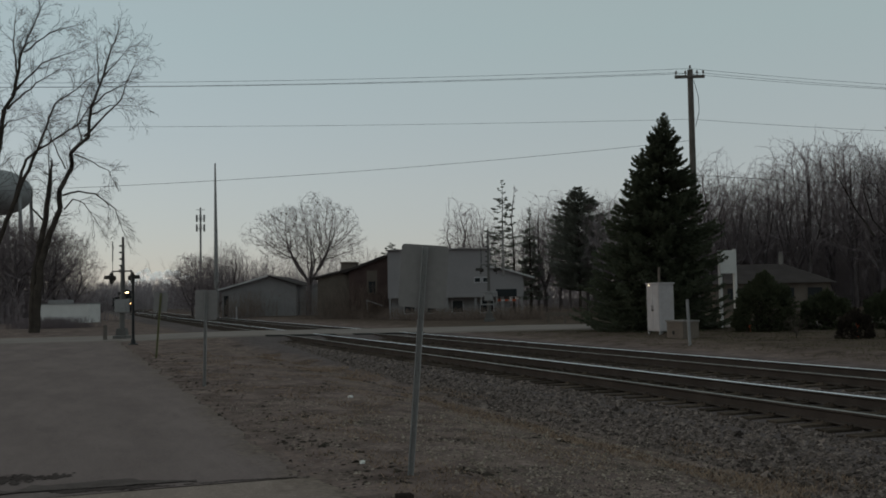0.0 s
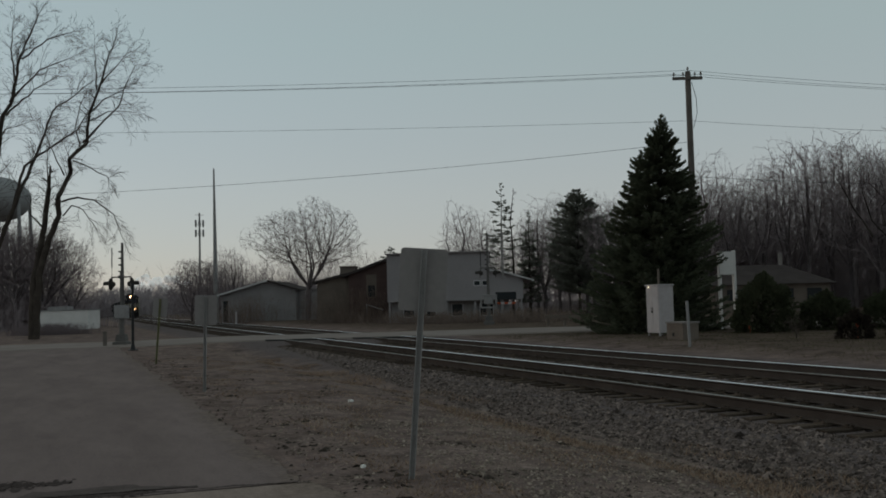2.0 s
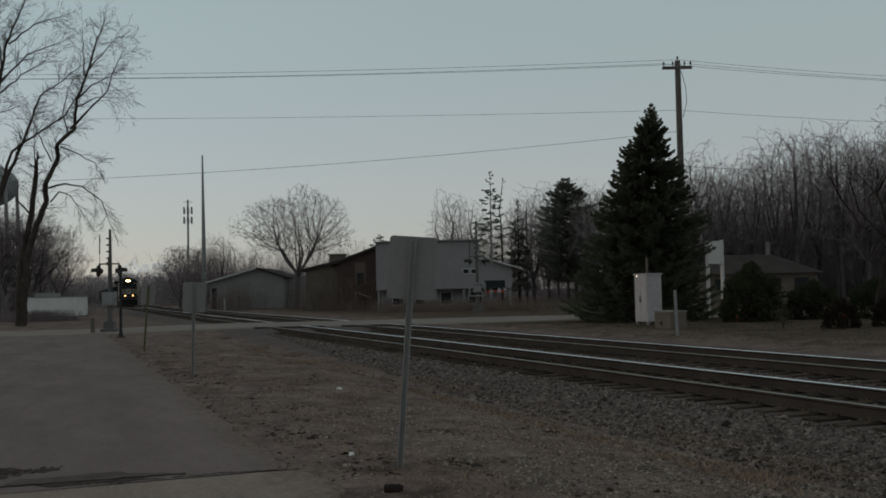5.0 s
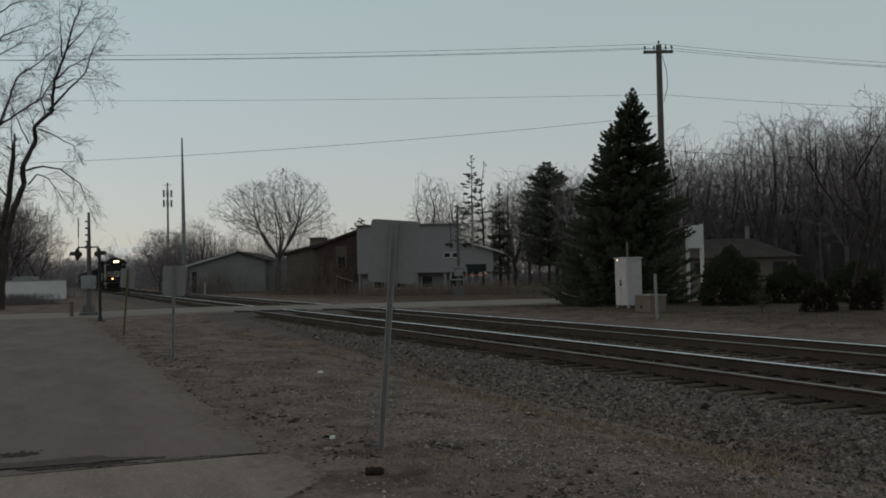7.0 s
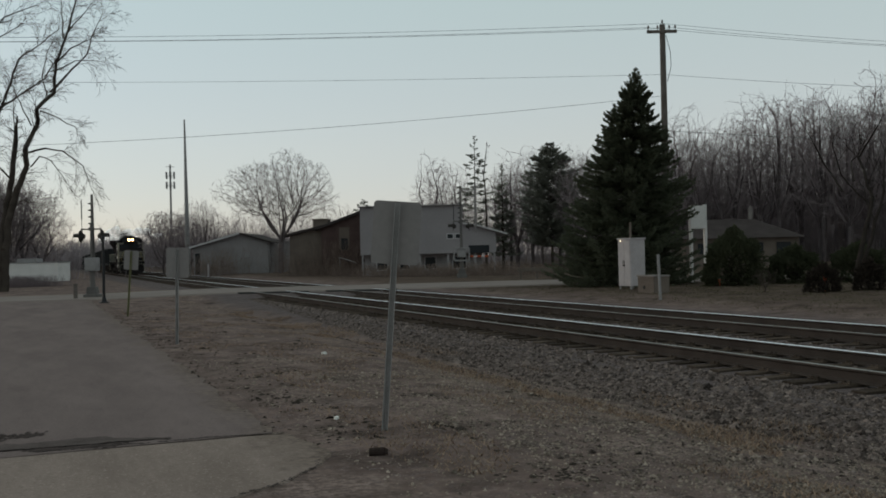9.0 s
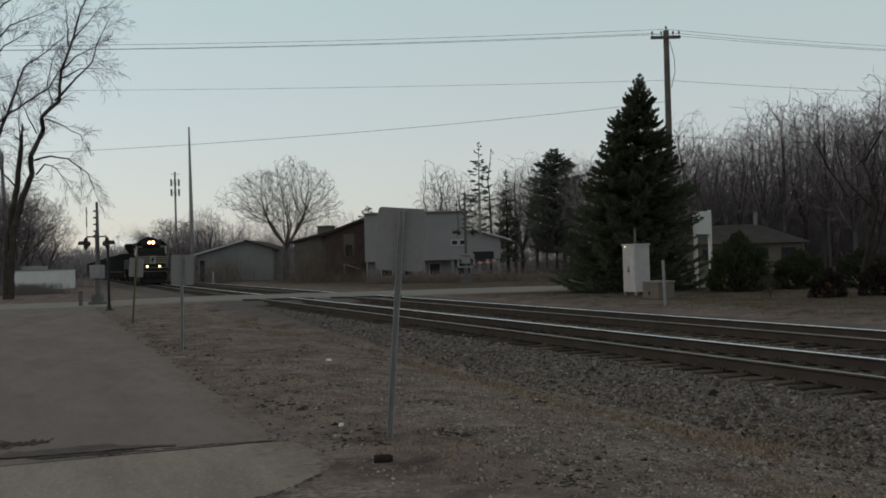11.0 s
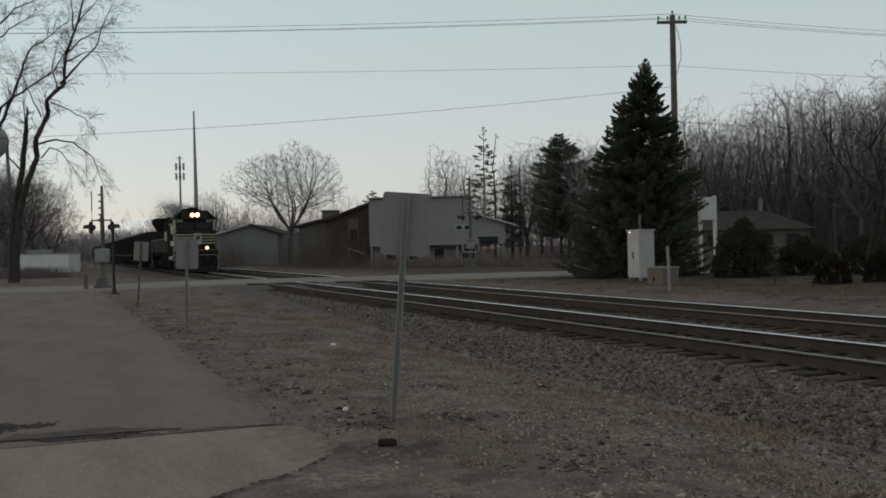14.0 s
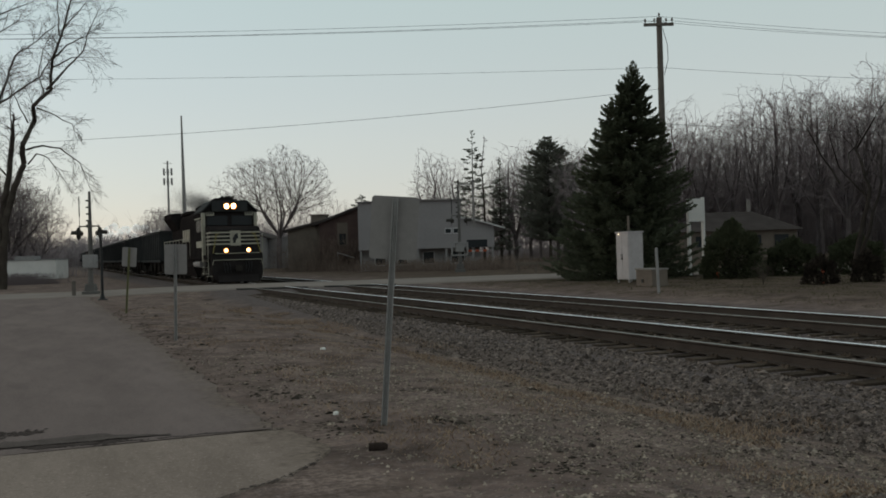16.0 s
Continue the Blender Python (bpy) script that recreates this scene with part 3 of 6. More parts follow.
stones("dead_leaves", heap, hr.lognormal(-3.9, 0.4, len(heap)), CLOD, "dark dead leaves gathered in small heaps", 92, 0.3)
CLUMP = strewn(900, 1.95, 3.1, 8.5, 34, 0.0, 51, 1.2)
stones("edge_rubble", CLUMP, np.random.default_rng(52).lognormal(-4.0, 0.5, len(CLUMP)), CLOD, "crumbled asphalt and dark clods along the lot's edge", 53, 0.4)


def crumbs(name, line, spread, count, size, label, seed, z):
    """A broken seam: flat dark flakes gathered along a line."""
    r = np.random.default_rng(seed)
    a = np.array(line, float)
    seg = np.linalg.norm(np.diff(a, axis=0), axis=1)
    s = np.sort(r.uniform(0, seg.sum(), count))
    keep = np.array([noise.noise(Vector((float(q) * 1.6, seed, 0))) + 0.5 * noise.noise(Vector((float(q) * 6, seed, 2))) > -0.22 for q in s])
    s = s[keep]
    x, y = np.interp(s, np.r_[0, np.cumsum(seg)], a[:, 0]), np.interp(s, np.r_[0, np.cumsum(seg)], a[:, 1])
    w = np.array([0.4 + 1.2 * abs(noise.noise(Vector((float(q) * 0.8, seed + 9, 0)))) for q in s])
    wave = np.array([0.10 * noise.noise(Vector((float(q) * 0.7, seed + 4, 0))) + 0.03 * noise.noise(Vector((float(q) * 4, seed + 4, 0))) for q in s])
    p = np.stack([x + r.normal(0, spread * 0.5, len(s)), y + wave + r.normal(0, spread, len(s)) * w, np.full(len(s), z)], 1)
    o = stones(name, p, r.lognormal(math.log(size), 0.35, len(s)), CRACK, label, seed, 0.12)
    return tagged(o, "", "crack")


crumbs("pavement_seam", [(-5, 9.95), (-1.2, 9.6), (-0.2, 9.50), (0.6, 9.36)], 0.11, 3000, 0.022, "dark broken seam between asphalt and slab", 61, 0.026)
crumbs("pavement_seam", [(0.5, 9.34), (1.45, 9.28), (2.12, 9.17)], 0.018, 420, 0.009, "thin dark seam between asphalt and slab", 62, 0.026)
crumbs("pavement_crack", [(-5, 10.9), (-0.9, 10.35), (-0.1, 10.25)], 0.14, 2600, 0.026, "dark tar patch in old asphalt", 63, 0.028)
crumbs("pavement_crack", [(2.15, 8.0), (1.95, 7.55), (1.58, 7.15), (1.1, 6.82), (0.3, 6.35)], 0.03, 420, 0.010, "dark crumbled edge of the slab", 64, 0.014)
# a smear of old tar along the seam, thin and ragged
tv, tf = [], []
for i in range(120):
    x = -7.0 + i * 0.068
    y0 = 9.95 + (9.36 - 9.95) * (x + 7) / 8.1 + 0.04
    w = max(0.01, 0.5 * min(1.0, (1.16 - x) * 0.7) * (0.75 + 1.3 * noise.noise(Vector((x * 0.9, 5, 0))) + 0.5 * noise.noise(Vector((x * 5, 6, 0)))))
    tv += [(x, y0 + wander(x, 0.06, 6.0, 11.0), 0.0335), (x, y0 + w + wander(x, 0.10, 7.0, 13.0), 0.0335)]
    if i:
        k = 2 * i
        tf.append((k - 2, k, k + 1, k - 1))
TAR = material("old_tar_smear", (0.112, 0.091, 0.085), (0.060, 0.048, 0.045), 0.9, scale=5, fine=45, coords="World")
tagged(raw("tar_patch", tv, tf, TAR), "dark ragged smear of old tar along the seam", "tar patch", kind="structure")
p = strewn(9000, 3.9, 6.5, 4.6, 9.0, -0.004, 71, 1.0)
stones("grey_gravel", p, np.random.default_rng(72).lognormal(-4.5, 0.4, len(p)), BALLAST, "fine grey gravel spread over the dirt", 73)

# ---- plants ----
def turned(side, ahead, z=0.2):
    """A place in the street grid, which is turned 22.5 degrees from the tracks."""
    c, s = math.cos(radians(22.5)), math.sin(radians(22.5))
    return (side * c + ahead * s, -side * s + ahead * c, z)


def unit(v):
    return v / (np.linalg.norm(v) + 1e-9)


def grow(pts, par, aims, seed, step=0.35, reach=6.0, kill=0.5, up=0.12, keep=0.85, jitter=0.055):
    """Lets branches grow from given limbs towards the free places in a crown."""
    r = np.random.default_rng(seed)
    N, P, A = np.array(pts, float), list(par), np.array(aims, float)
    D = np.array([unit(N[i] - N[p]) if p >= 0 else np.array([0, 0, 1.0]) for i, p in enumerate(P)])
    kids = np.bincount([p for p in P if p >= 0], minlength=len(N))
    dist = np.linalg.norm(A[:, None] - N[None], axis=2)
    near, nd = dist.argmin(1), dist.min(1)
    for _ in range(140):
        live = (nd < reach) & (kids[near] < 3)
        A, near, nd = A[live], near[live], nd[live]
        if not len(A):
            break
        v = (A - N[near]) / (nd[:, None] + 1e-9)
        src, inv = np.unique(near, return_inverse=True)
        pull = np.zeros((len(src), 3))
        np.add.at(pull, inv, v)
        pull /= np.linalg.norm(pull, axis=1)[:, None] + 1e-9
        d = pull + keep * D[src] + np.array([0, 0, up]) + r.normal(0, jitter, (len(src), 3))
        d /= np.linalg.norm(d, axis=1)[:, None] + 1e-9
        fresh = N[src] + step * d
        k0 = len(N)
        N, D, P = np.concatenate([N, fresh]), np.concatenate([D, d]), P + src.tolist()
        kids = np.concatenate([kids, np.zeros(len(src), int)])
        kids[src] += 1
        dist = np.linalg.norm(A[:, None] - fresh[None], axis=2)
        best, bd = dist.argmin(1), dist.min(1)
        closer = bd < nd
        near, nd = np.where(closer, best + k0, near), np.where(closer, bd, nd)
        on = nd > kill
        A, near, nd = A[on], near[on], nd[on]
    return N, np.array(P), D


def boughs(N, P, D, seed, radius, fine, twig, sprout, droop=0.0, forks=2, limit=0.045):
    """Tapered pieces of a grown tree, thicker the more twigs they carry: those of its limbs, and those of its twigs."""
    r = np.random.default_rng(seed + 1)
    n = len(N)
    tips, kids = np.zeros(n), np.bincount(P[P >= 0], minlength=n)
    tips[kids == 0] = 1
    for i in range(n - 1, 0, -1):
        if P[i] >= 0:
            tips[P[i]] += tips[i]
    tips = np.maximum(tips, 1)
    e = math.log(radius / fine) / math.log(tips.max())
    R = fine * tips ** e
    thick, thin = [], []
    for i in range(n):
        if P[i] >= 0:
            a = min(R[P[i]], R[i] * 1.25)
            (thick if R[i] > limit else thin).append((*N[P[i]], *N[i], a, R[i]))

    def shoot(p, d, L, rad, lev):
        k = 3 if lev == 0 else 2
        for j in range(k):
            d = unit(d + r.normal(0, 0.06, 3) + np.array([0, 0, 0.05 - droop]))
            q = p + d * L / k
            thin.append((*p, *q, rad, rad * 0.8))
            p, rad = q, rad * 0.8
            if lev < 1:
                for _ in range(int(r.integers(0, forks + 1))):
                    shoot(p, bent(d, r.uniform(22, 50)), L * r.uniform(0.35, 0.6), rad * 0.85, lev + 1)

    def bent(d, deg):
        a = r.normal(0, 1, 3)
        a = unit(a - d * np.dot(a, d))
        return unit(d * math.cos(radians(deg)) + a * math.sin(radians(deg)))

    for i in np.nonzero((tips <= 4) & (R < 0.05))[0]:
        if kids[i] == 0:
            shoot(N[i], D[i], twig * r.uniform(0.7, 1.2), fine * 0.9, 0)
        if r.random() < sprout:
            shoot(N[i], bent(D[i], r.uniform(30, 60)), twig * r.uniform(0.5, 1.1), fine * 0.85, 0)
    return thick, thin


def crown_places(r, count, mid, radii, low=1.0, hollow=2.4):
    """Free places in a crown shaped like an egg; its lower half is flattened by low."""
    d = r.normal(0, 1, (count, 3))
    d /= np.linalg.norm(d, axis=1)[:, None]
    p = d * r.uniform(0, 1, (count, 1)) ** (1 / hollow)
    lump = np.array([1 + 0.30 * noise.noise(Vector(v * 1.7) + Vector((mid[2], radii[0] * 7, count * 0.37))) for v in d])
    p *= lump[:, None] * np.array(radii)[None]
    p[:, 2] = np.where(p[:, 2] < 0, p[:, 2] * low, p[:, 2])
    return p + np.array(mid)[None]


def stems(r, trunk, limbs, length, rise, step=0.5, lean=(0.0, 0.0)):
    """A trunk that opens into a few limbs: points and the point that each grows from."""
    pts, par = [np.array([0, 0, -0.15])], [-1]
    n = max(2, int(trunk / step))
    for i in range(1, n + 1):
        pts.append(np.array([lean[0] * i / n, lean[1] * i / n, trunk * i / n]) + r.normal(0, 0.03, 3) * (i > 1))
        par.append(len(pts) - 2)
    fork = len(pts) - 1
    a0 = r.uniform(0, 6.28)
    for k in range(limbs):
        at = max(1, fork - int(r.integers(0, max(1, n // 3))))
        a, el = a0 + k * 2 * math.pi / limbs + r.normal(0, 0.25), radians(rise + r.uniform(-10, 10))
        d = np.array([math.cos(a) * math.cos(el), math.sin(a) * math.cos(el), math.sin(el)])
        last = at
        for _ in range(max(1, int(length * r.uniform(0.7, 1.2) / step))):
            d = unit(d + np.array([0, 0, 0.06]) + r.normal(0, 0.05, 3))
            pts.append(pts[last] + d * step)
            par.append(last)
            last = len(pts) - 1
    return pts, par


def bare(seed, trunk, limbs, length, rise, mid, radii, count, radius, fine=0.008, step=0.35, kill=0.5, twig=0.7, sprout=0.5, low=1.0, hollow=2.4, lean=(0.0, 0.0), up=0.12, forks=2, droop=0.0):
    r = np.random.default_rng(seed)
    pts, par = stems(r, trunk, limbs, length, rise, lean=lean)
    N, P, D = grow(pts, par, crown_places(r, count, mid, radii, low, hollow), seed, step, 9.0, kill, up)
    return boughs(N, P, D, seed, radius, fine, twig, sprout, droop, forks, min(0.045, radius * 0.45))


def tree(name, at, label, segs, group="", twig_mat=None, turn=0.0, kind="", bark=None):
    t = thing(name, at, label, "tree", group, kind, turn)
    v, f = tubes(segs[0], 6)
    raw("trunk", v, f, bark or BARK, t, smooth=True)
    v, f = tubes(segs[1], 3)
    raw("crown", v, f, twig_mat or TWIG, t)
    return t


def needles(name, pts, dirs, length, width, mat, parent, seed, cross=True):
    """Sprays of needles: narrow leaf shapes at pts, pointing along dirs."""
    r = np.random.default_rng(seed)
    n = len(pts)
    side = np.cross(dirs, r.normal(0, 1, (n, 3)))
    side /= np.linalg.norm(side, axis=1)[:, None] + 1e-9
    up = np.cross(dirs, side)
    L, W = length[:, None], width[:, None]
    vs, fs = [], []
    for k, s in enumerate((side, up) if cross else (side,)):
        a, b, c, d = pts - dirs * L * 0.3, pts + s * W + dirs * L * 0.15, pts + dirs * L * 0.7, pts - s * W + dirs * L * 0.15
        vs.append(np.stack([a, b, c, d], axis=1).reshape(-1, 3))
        fs.append((np.arange(n)[:, None] * 4 + np.arange(4)[None] + k * n * 4))
    return raw(name, np.concatenate(vs).tolist(), np.concatenate(fs).tolist(), mat, parent)


def conifer(name, at, label, height, profile, seed, mat, branches=12, step=0.16, sprays=40, trunk_r=0.16, size=0.24, droop=0.25, turn=0.0, pointed=True, scatter=0.0, uneven=0.0, rise_from=0.88, lean=0.0, upturn=0.0):
    t = thing(name, at, label, "tree", turn=turn)
    bm = B()
    tube(bm, (0, 0, -0.1), (lean, 0, height), trunk_r, 0.01, 8)
    part("trunk", bm, BARK, t)
    r = np.random.default_rng(seed)
    P, D, wood, S = [], [], [], []
    z0 = profile[0][0]
    zs, ws = [a for a, _ in profile], [b for _, b in profile]
    while z0 < height - 0.05:
        R = float(np.interp(z0, zs, ws))
        k = max(3, int(branches * r.uniform(0.75, 1.2) * min(1.0, 0.5 + R / 1.8)))
        a0 = r.uniform(0, 6.28)
        for i in range(k):
            a = a0 + i * 2 * math.pi / k + r.normal(0, 0.18)
            z = z0 + r.normal(0, scatter) if scatter else z0
            z = min(max(z, zs[0]), height - 0.1)
            R = float(np.interp(z, zs, ws))
            L = R * (r.uniform(0.78 - uneven, 1.06) + 0.16 * noise.noise(Vector((math.cos(a) * 1.5, math.sin(a) * 1.5, z * 1.3 + seed))))
            rise = 1.1 * max(0.0, (z / height - rise_from) / (1 - rise_from)) if pointed else 0.0
            m = max(3, int(sprays * min(1.0, L / 1.6)))
            s = np.sqrt(r.uniform(0.08, 1, m))
            out = np.array([math.cos(a), math.sin(a)])
            zz = z + L * (-droop * s + 0.38 * droop * s ** 3 + rise * s) + r.normal(0, 0.035, m)
            zz += L * upturn * s ** 3
            wid = 0.30 * (1.15 - s) * L * r.uniform(-1, 1, m)
            x, y = out[0] * s * L - out[1] * wid, out[1] * s * L + out[0] * wid
            P.append(np.stack([x, y, zz], axis=1))
            S.append(np.full(m, min(1.0, 0.6 + 0.4 * R)))
            fan = a + np.sign(wid) * r.uniform(0.15, 0.95, m)
            D.append(np.stack([np.cos(fan), np.sin(fan), r.uniform(-0.35, 0.25, m) + rise * 0.9 + 1.3 * upturn * s ** 2], axis=1))
            wood.append((0, 0, z, out[0] * L * 0.55, out[1] * L * 0.55, z + L * (-droop * 0.5 + rise * 0.55), 0.02, 0.012))
            wood.append((out[0] * L * 0.55, out[1] * L * 0.55, z + L * (-droop * 0.5 + rise * 0.55), out[0] * L * 0.97, out[1] * L * 0.97, z + L * (-droop * 0.62 + rise * 0.97 + 0.9 * upturn), 0.012, 0.006))
        z0 += step * (r.uniform(0.8, 1.2) if not uneven else r.uniform(0.55, 1.5))
    P, D, S = np.concatenate(P), np.concatenate(D), np.concatenate(S)
    P[:, 0] += lean * P[:, 2] / height
    wood = [(a + lean * c / height, b, c, e + lean * g / height, f, g, r0, r1) for a, b, c, e, f, g, r0, r1 in wood]
    D /= np.linalg.norm(D, axis=1)[:, None]
    needles("crown", P, D, r.uniform(0.7, 1.3, len(P)) * size * S, r.uniform(0.7, 1.3, len(P)) * size * 0.22 * S, mat, t, seed + 1)
    v, f = tubes(wood, 3)
    raw("bough", v, f, BARK, t)["kind"] = "stuff"
    return t


def shrub(name, at, label, radii, count, seed, mat, size=0.16, pointed=0.0):
    t = thing(name, at, label, "shrub")
    r = np.random.default_rng(seed)
    d = r.normal(0, 1, (count, 3))
    d /= np.linalg.norm(d, axis=1)[:, None]
    d[:, 2] = np.where(d[:, 2] < -0.5, -d[:, 2], d[:, 2])
    lump = np.array([0.85 + 0.28 * noise.noise(Vector(v * 2.2)) + 0.16 * noise.noise(Vector(v * 6)) for v in d])
    dist = lump * r.uniform(0.55, 1.0, count) ** 0.35
    p = d * dist[:, None] * np.array(radii)[None]
    p[:, :2] *= (1 - pointed * np.clip(p[:, 2:3] / radii[2], 0, 1))
    p[:, 2] = np.maximum(p[:, 2] + radii[2] * 0.42, 0.02)
    D = d + r.normal(0, 0.45, (count, 3)) + np.array([0, 0, 0.35])
    D /= np.linalg.norm(D, axis=1)[:, None]
    needles("foliage", p, D, r.uniform(0.6, 1.3, count) * size, r.uniform(0.6, 1.3, count) * size * 0.22, mat, t, seed + 1)
    stems = [(0, 0, 0, *(q * np.array([0.5, 0.5, 0.6])), 0.03, 0.012) for q in p[:60]]
    v, f = tubes(stems, 4)
    raw("stem", v, f, BARK, t)["kind"] = "stuff"
    return t


# the tall spruce beside the crossing
conifer("spruce_tree", turned(7.92, 43.4, 0.15), "tall dense dark green spruce beside the crossing", 9.62,
        [(0.12, 3.35), (0.6, 3.6), (1.6, 3.4), (3.0, 3.0), (4.4, 2.6), (5.6, 2.12), (6.6, 1.62), (7.4, 1.16), (8.2, 0.7), (9.0, 0.3), (9.62, 0.05)], 3, SPRUCE, branches=15, step=0.12, sprays=120, size=0.135, scatter=0.24, uneven=0.26, droop=0.34, turn=-22.5, rise_from=0.72, lean=0.74, upturn=0.2)
shrub("evergreen_shrub", (25.7, 31.8, 0.2), "rounded dark evergreen shrub on the lawn", (1.3, 1.28, 1.62), 9000, 21, YEW, pointed=0.06)
shrub("evergreen_shrub", (28.4, 31.4, 0.2), "low dark evergreen shrub on the lawn", (1.2, 1.1, 1.1), 5000, 22, YEW)
shrub("evergreen_shrub", (30.6, 30.2, 0.2), "low dark evergreen shrub on the lawn", (1.3, 1.2, 1.15), 5000, 23, YEW)

# tall trees by the road on the lot's side
def limbed_tree(at, limbs, seed, label, group="", fine=0.011, twig_len=2.4, name="tall_bare_tree", dense=2.0, twig_mat=None, bark=None, slim=1.0, droop=0.0):
    """A tree whose main limbs follow given ways (side, up, and a turn) and carry long shoots with finer ones along them."""
    r = np.random.default_rng(seed)
    thick, thin = [], []

    def bent(d, deg):
        a = r.normal(0, 1, 3)
        a = unit(a - d * np.dot(a, d))
        return unit(d * math.cos(radians(deg)) + a * math.sin(radians(deg)))

    def shoot(p, d, L, rad, lev):
        k = (0, 6, 4, 2)[lev]
        rad = max(rad, fine)
        for i in range(k):
            d = unit(d + r.normal(0, 0.05, 3) + np.array([0, 0, 0.03 - droop * (1 + i) * (0.6 + 0.4 * lev)]))
            q = p + d * L / k
            end = max(fine * 0.75, rad * 0.84)
            (thick if rad > 0.04 else thin).append((*p, *q, rad, end))
            p, rad = q, end
            if lev < 3 and r.random() < (0.95, 0.9, 0.7)[lev]:
                shoot(p, bent(d, r.uniform(24, 48)), L * r.uniform(0.35, 0.62) * (1.1 - 0.09 * i), rad * 0.6, lev + 1)

    for way, r0, r1, *turn in limbs:
        az = turn[0] if turn else 0.0
        ca, sa = math.cos(radians(az)), math.sin(radians(az))
        line = [np.array([u * ca, u * sa + (r.normal(0, 0.4) if k else 0.0), z]) for k, (u, z) in enumerate(way)]
        pts = []
        for a, b in zip(line, line[1:]):
            n = max(2, int(np.linalg.norm(b - a) / 0.45))
            pts += [a + (b - a) * i / n + r.normal(0, 0.03, 3) * (i > 0) for i in range(n)]
        pts.append(line[-1])
        n = len(pts) - 1
        for i in range(n):
            ra, rb = (r0 + (r1 - r0) * i / n) * slim, (r0 + (r1 - r0) * (i + 1) / n) * slim
            thick.append((*pts[i], *pts[i + 1], ra, rb))
            f = i / n
            if f > 0.25:
                for _ in range(int(dense * (0.25 + 0.75 * f) + r.random())):
                    shoot(pts[i + 1], bent(unit(pts[i + 1] - pts[i]), r.uniform(28, 58)), twig_len * r.uniform(0.45, 1.15) * (1.15 - 0.45 * f), min(0.028, rb * 0.45), 1)
        shoot(pts[-1], unit(pts[-1] - pts[-2]), twig_len * 0.8, r1 * slim * 0.9, 1)
    return tree(name, at, label, (thick, thin), group, twig_mat, -22.5, "", bark)


limbed_tree(turned(-28.1, 62, 0.0), [
    (((-0.10, 0), (0.10, 3.7), (0.67, 7.1), (0.91, 9.7)), 0.25, 0.15),
    (((0.10, 0), (0.50, 4.1), (1.15, 6.44), (1.81, 7.9), (1.88, 9), (2.09, 10.7), (2.51, 11.5), (3.25, 12.7), (3.71, 14.5), (4.42, 16.4), (4.92, 18), (5.26, 19.3)), 0.26, 0.035),
    (((3.25, 12.6), (4.48, 13.6), (5.63, 15), (6.22, 16.5), (6.71, 17.5)), 0.085, 0.016),
    (((3.69, 14), (5.06, 14.5), (6.31, 14.5)), 0.055, 0.014),
    (((2.61, 11.45), (3.50, 11.1), (4.78, 10.4), (5.21, 9.8)), 0.055, 0.014),
    (((1.83, 8.8), (2.74, 9.1), (3.83, 8.9), (5.20, 7.9), (5.66, 6.6)), 0.075, 0.014),
    (((1.95, 7.9), (2.67, 8.5), (3.41, 8.2), (4.16, 6.8)), 0.055, 0.014),
    (((3.71, 14.5), (4.74, 15.3), (5.55, 15.7), (6.36, 16)), 0.06, 0.014),
    (((4.42, 16.4), (5.40, 17.3), (6.23, 18.2)), 0.05, 0.014),
    (((4.16, 16), (4.01, 17.6), (4.15, 19)), 0.05, 0.014),
    (((2.94, 12.2), (2.68, 13.6), (2.93, 15.2), (3.37, 16.4)), 0.05, 0.014, 8),
    (((2.03, 10.5), (1.24, 12.4), (0.79, 13.8)), 0.05, 0.014),
    (((0.86, 9.2), (1.09, 10.6), (1.08, 12)), 0.06, 0.014),
    (((0.67, 7.1), (0.00, 8), (-0.17, 8.9)), 0.07, 0.02)], 31, "tall leafless tree with a broken stem and curving limbs", "tall trees by the road", 0.0075, 1.9, dense=2.6, slim=1.0, droop=0.035)
limbed_tree(turned(-31.0, 62, 0.0), [
    (((-0.3, 0.0), (0.0, 6.0), (0.1, 9.7), (0.9, 14.5), (1.35, 15.4), (2.15, 18.2), (3.5, 20.6)), 0.34, 0.035),
    (((0.35, 5.5), (2.0, 9.2), (2.9, 11.9), (4.5, 14.6), (5.7, 15.8), (6.7, 16.6)), 0.17, 0.025),
    (((1.3, 7.6), (2.4, 11.2), (4.05, 12.6), (5.7, 13.5), (6.8, 15.0)), 0.12, 0.025),
    (((0.1, 9.7), (0.2, 12.9), (-0.05, 16.4), (0.05, 19.6)), 0.16, 0.03),
    (((1.35, 15.4), (3.3, 17.5), (5.3, 18.3)), 0.08, 0.02),
    (((1.7, 16.8), (1.45, 18.9), (1.7, 20.6)), 0.07, 0.02),
    (((2.15, 18.2), (3.8, 19.5), (5.2, 19.9)), 0.06, 0.02),
    (((1.1, 14.5), (3.1, 16.1), (4.5, 17.0)), 0.07, 0.02),
    (((0.1, 12.0), (1.2, 13.6), (2.4, 14.2)), 0.06, 0.02),
    (((0.0, 6.0), (-1.5, 10.6), (-2.7, 15.3)), 0.16, 0.04)], 32, "tall leafless tree with long slanting limbs", "tall trees by the road", 0.0075, 1.9, dense=2.6, slim=1.0, droop=0.015)

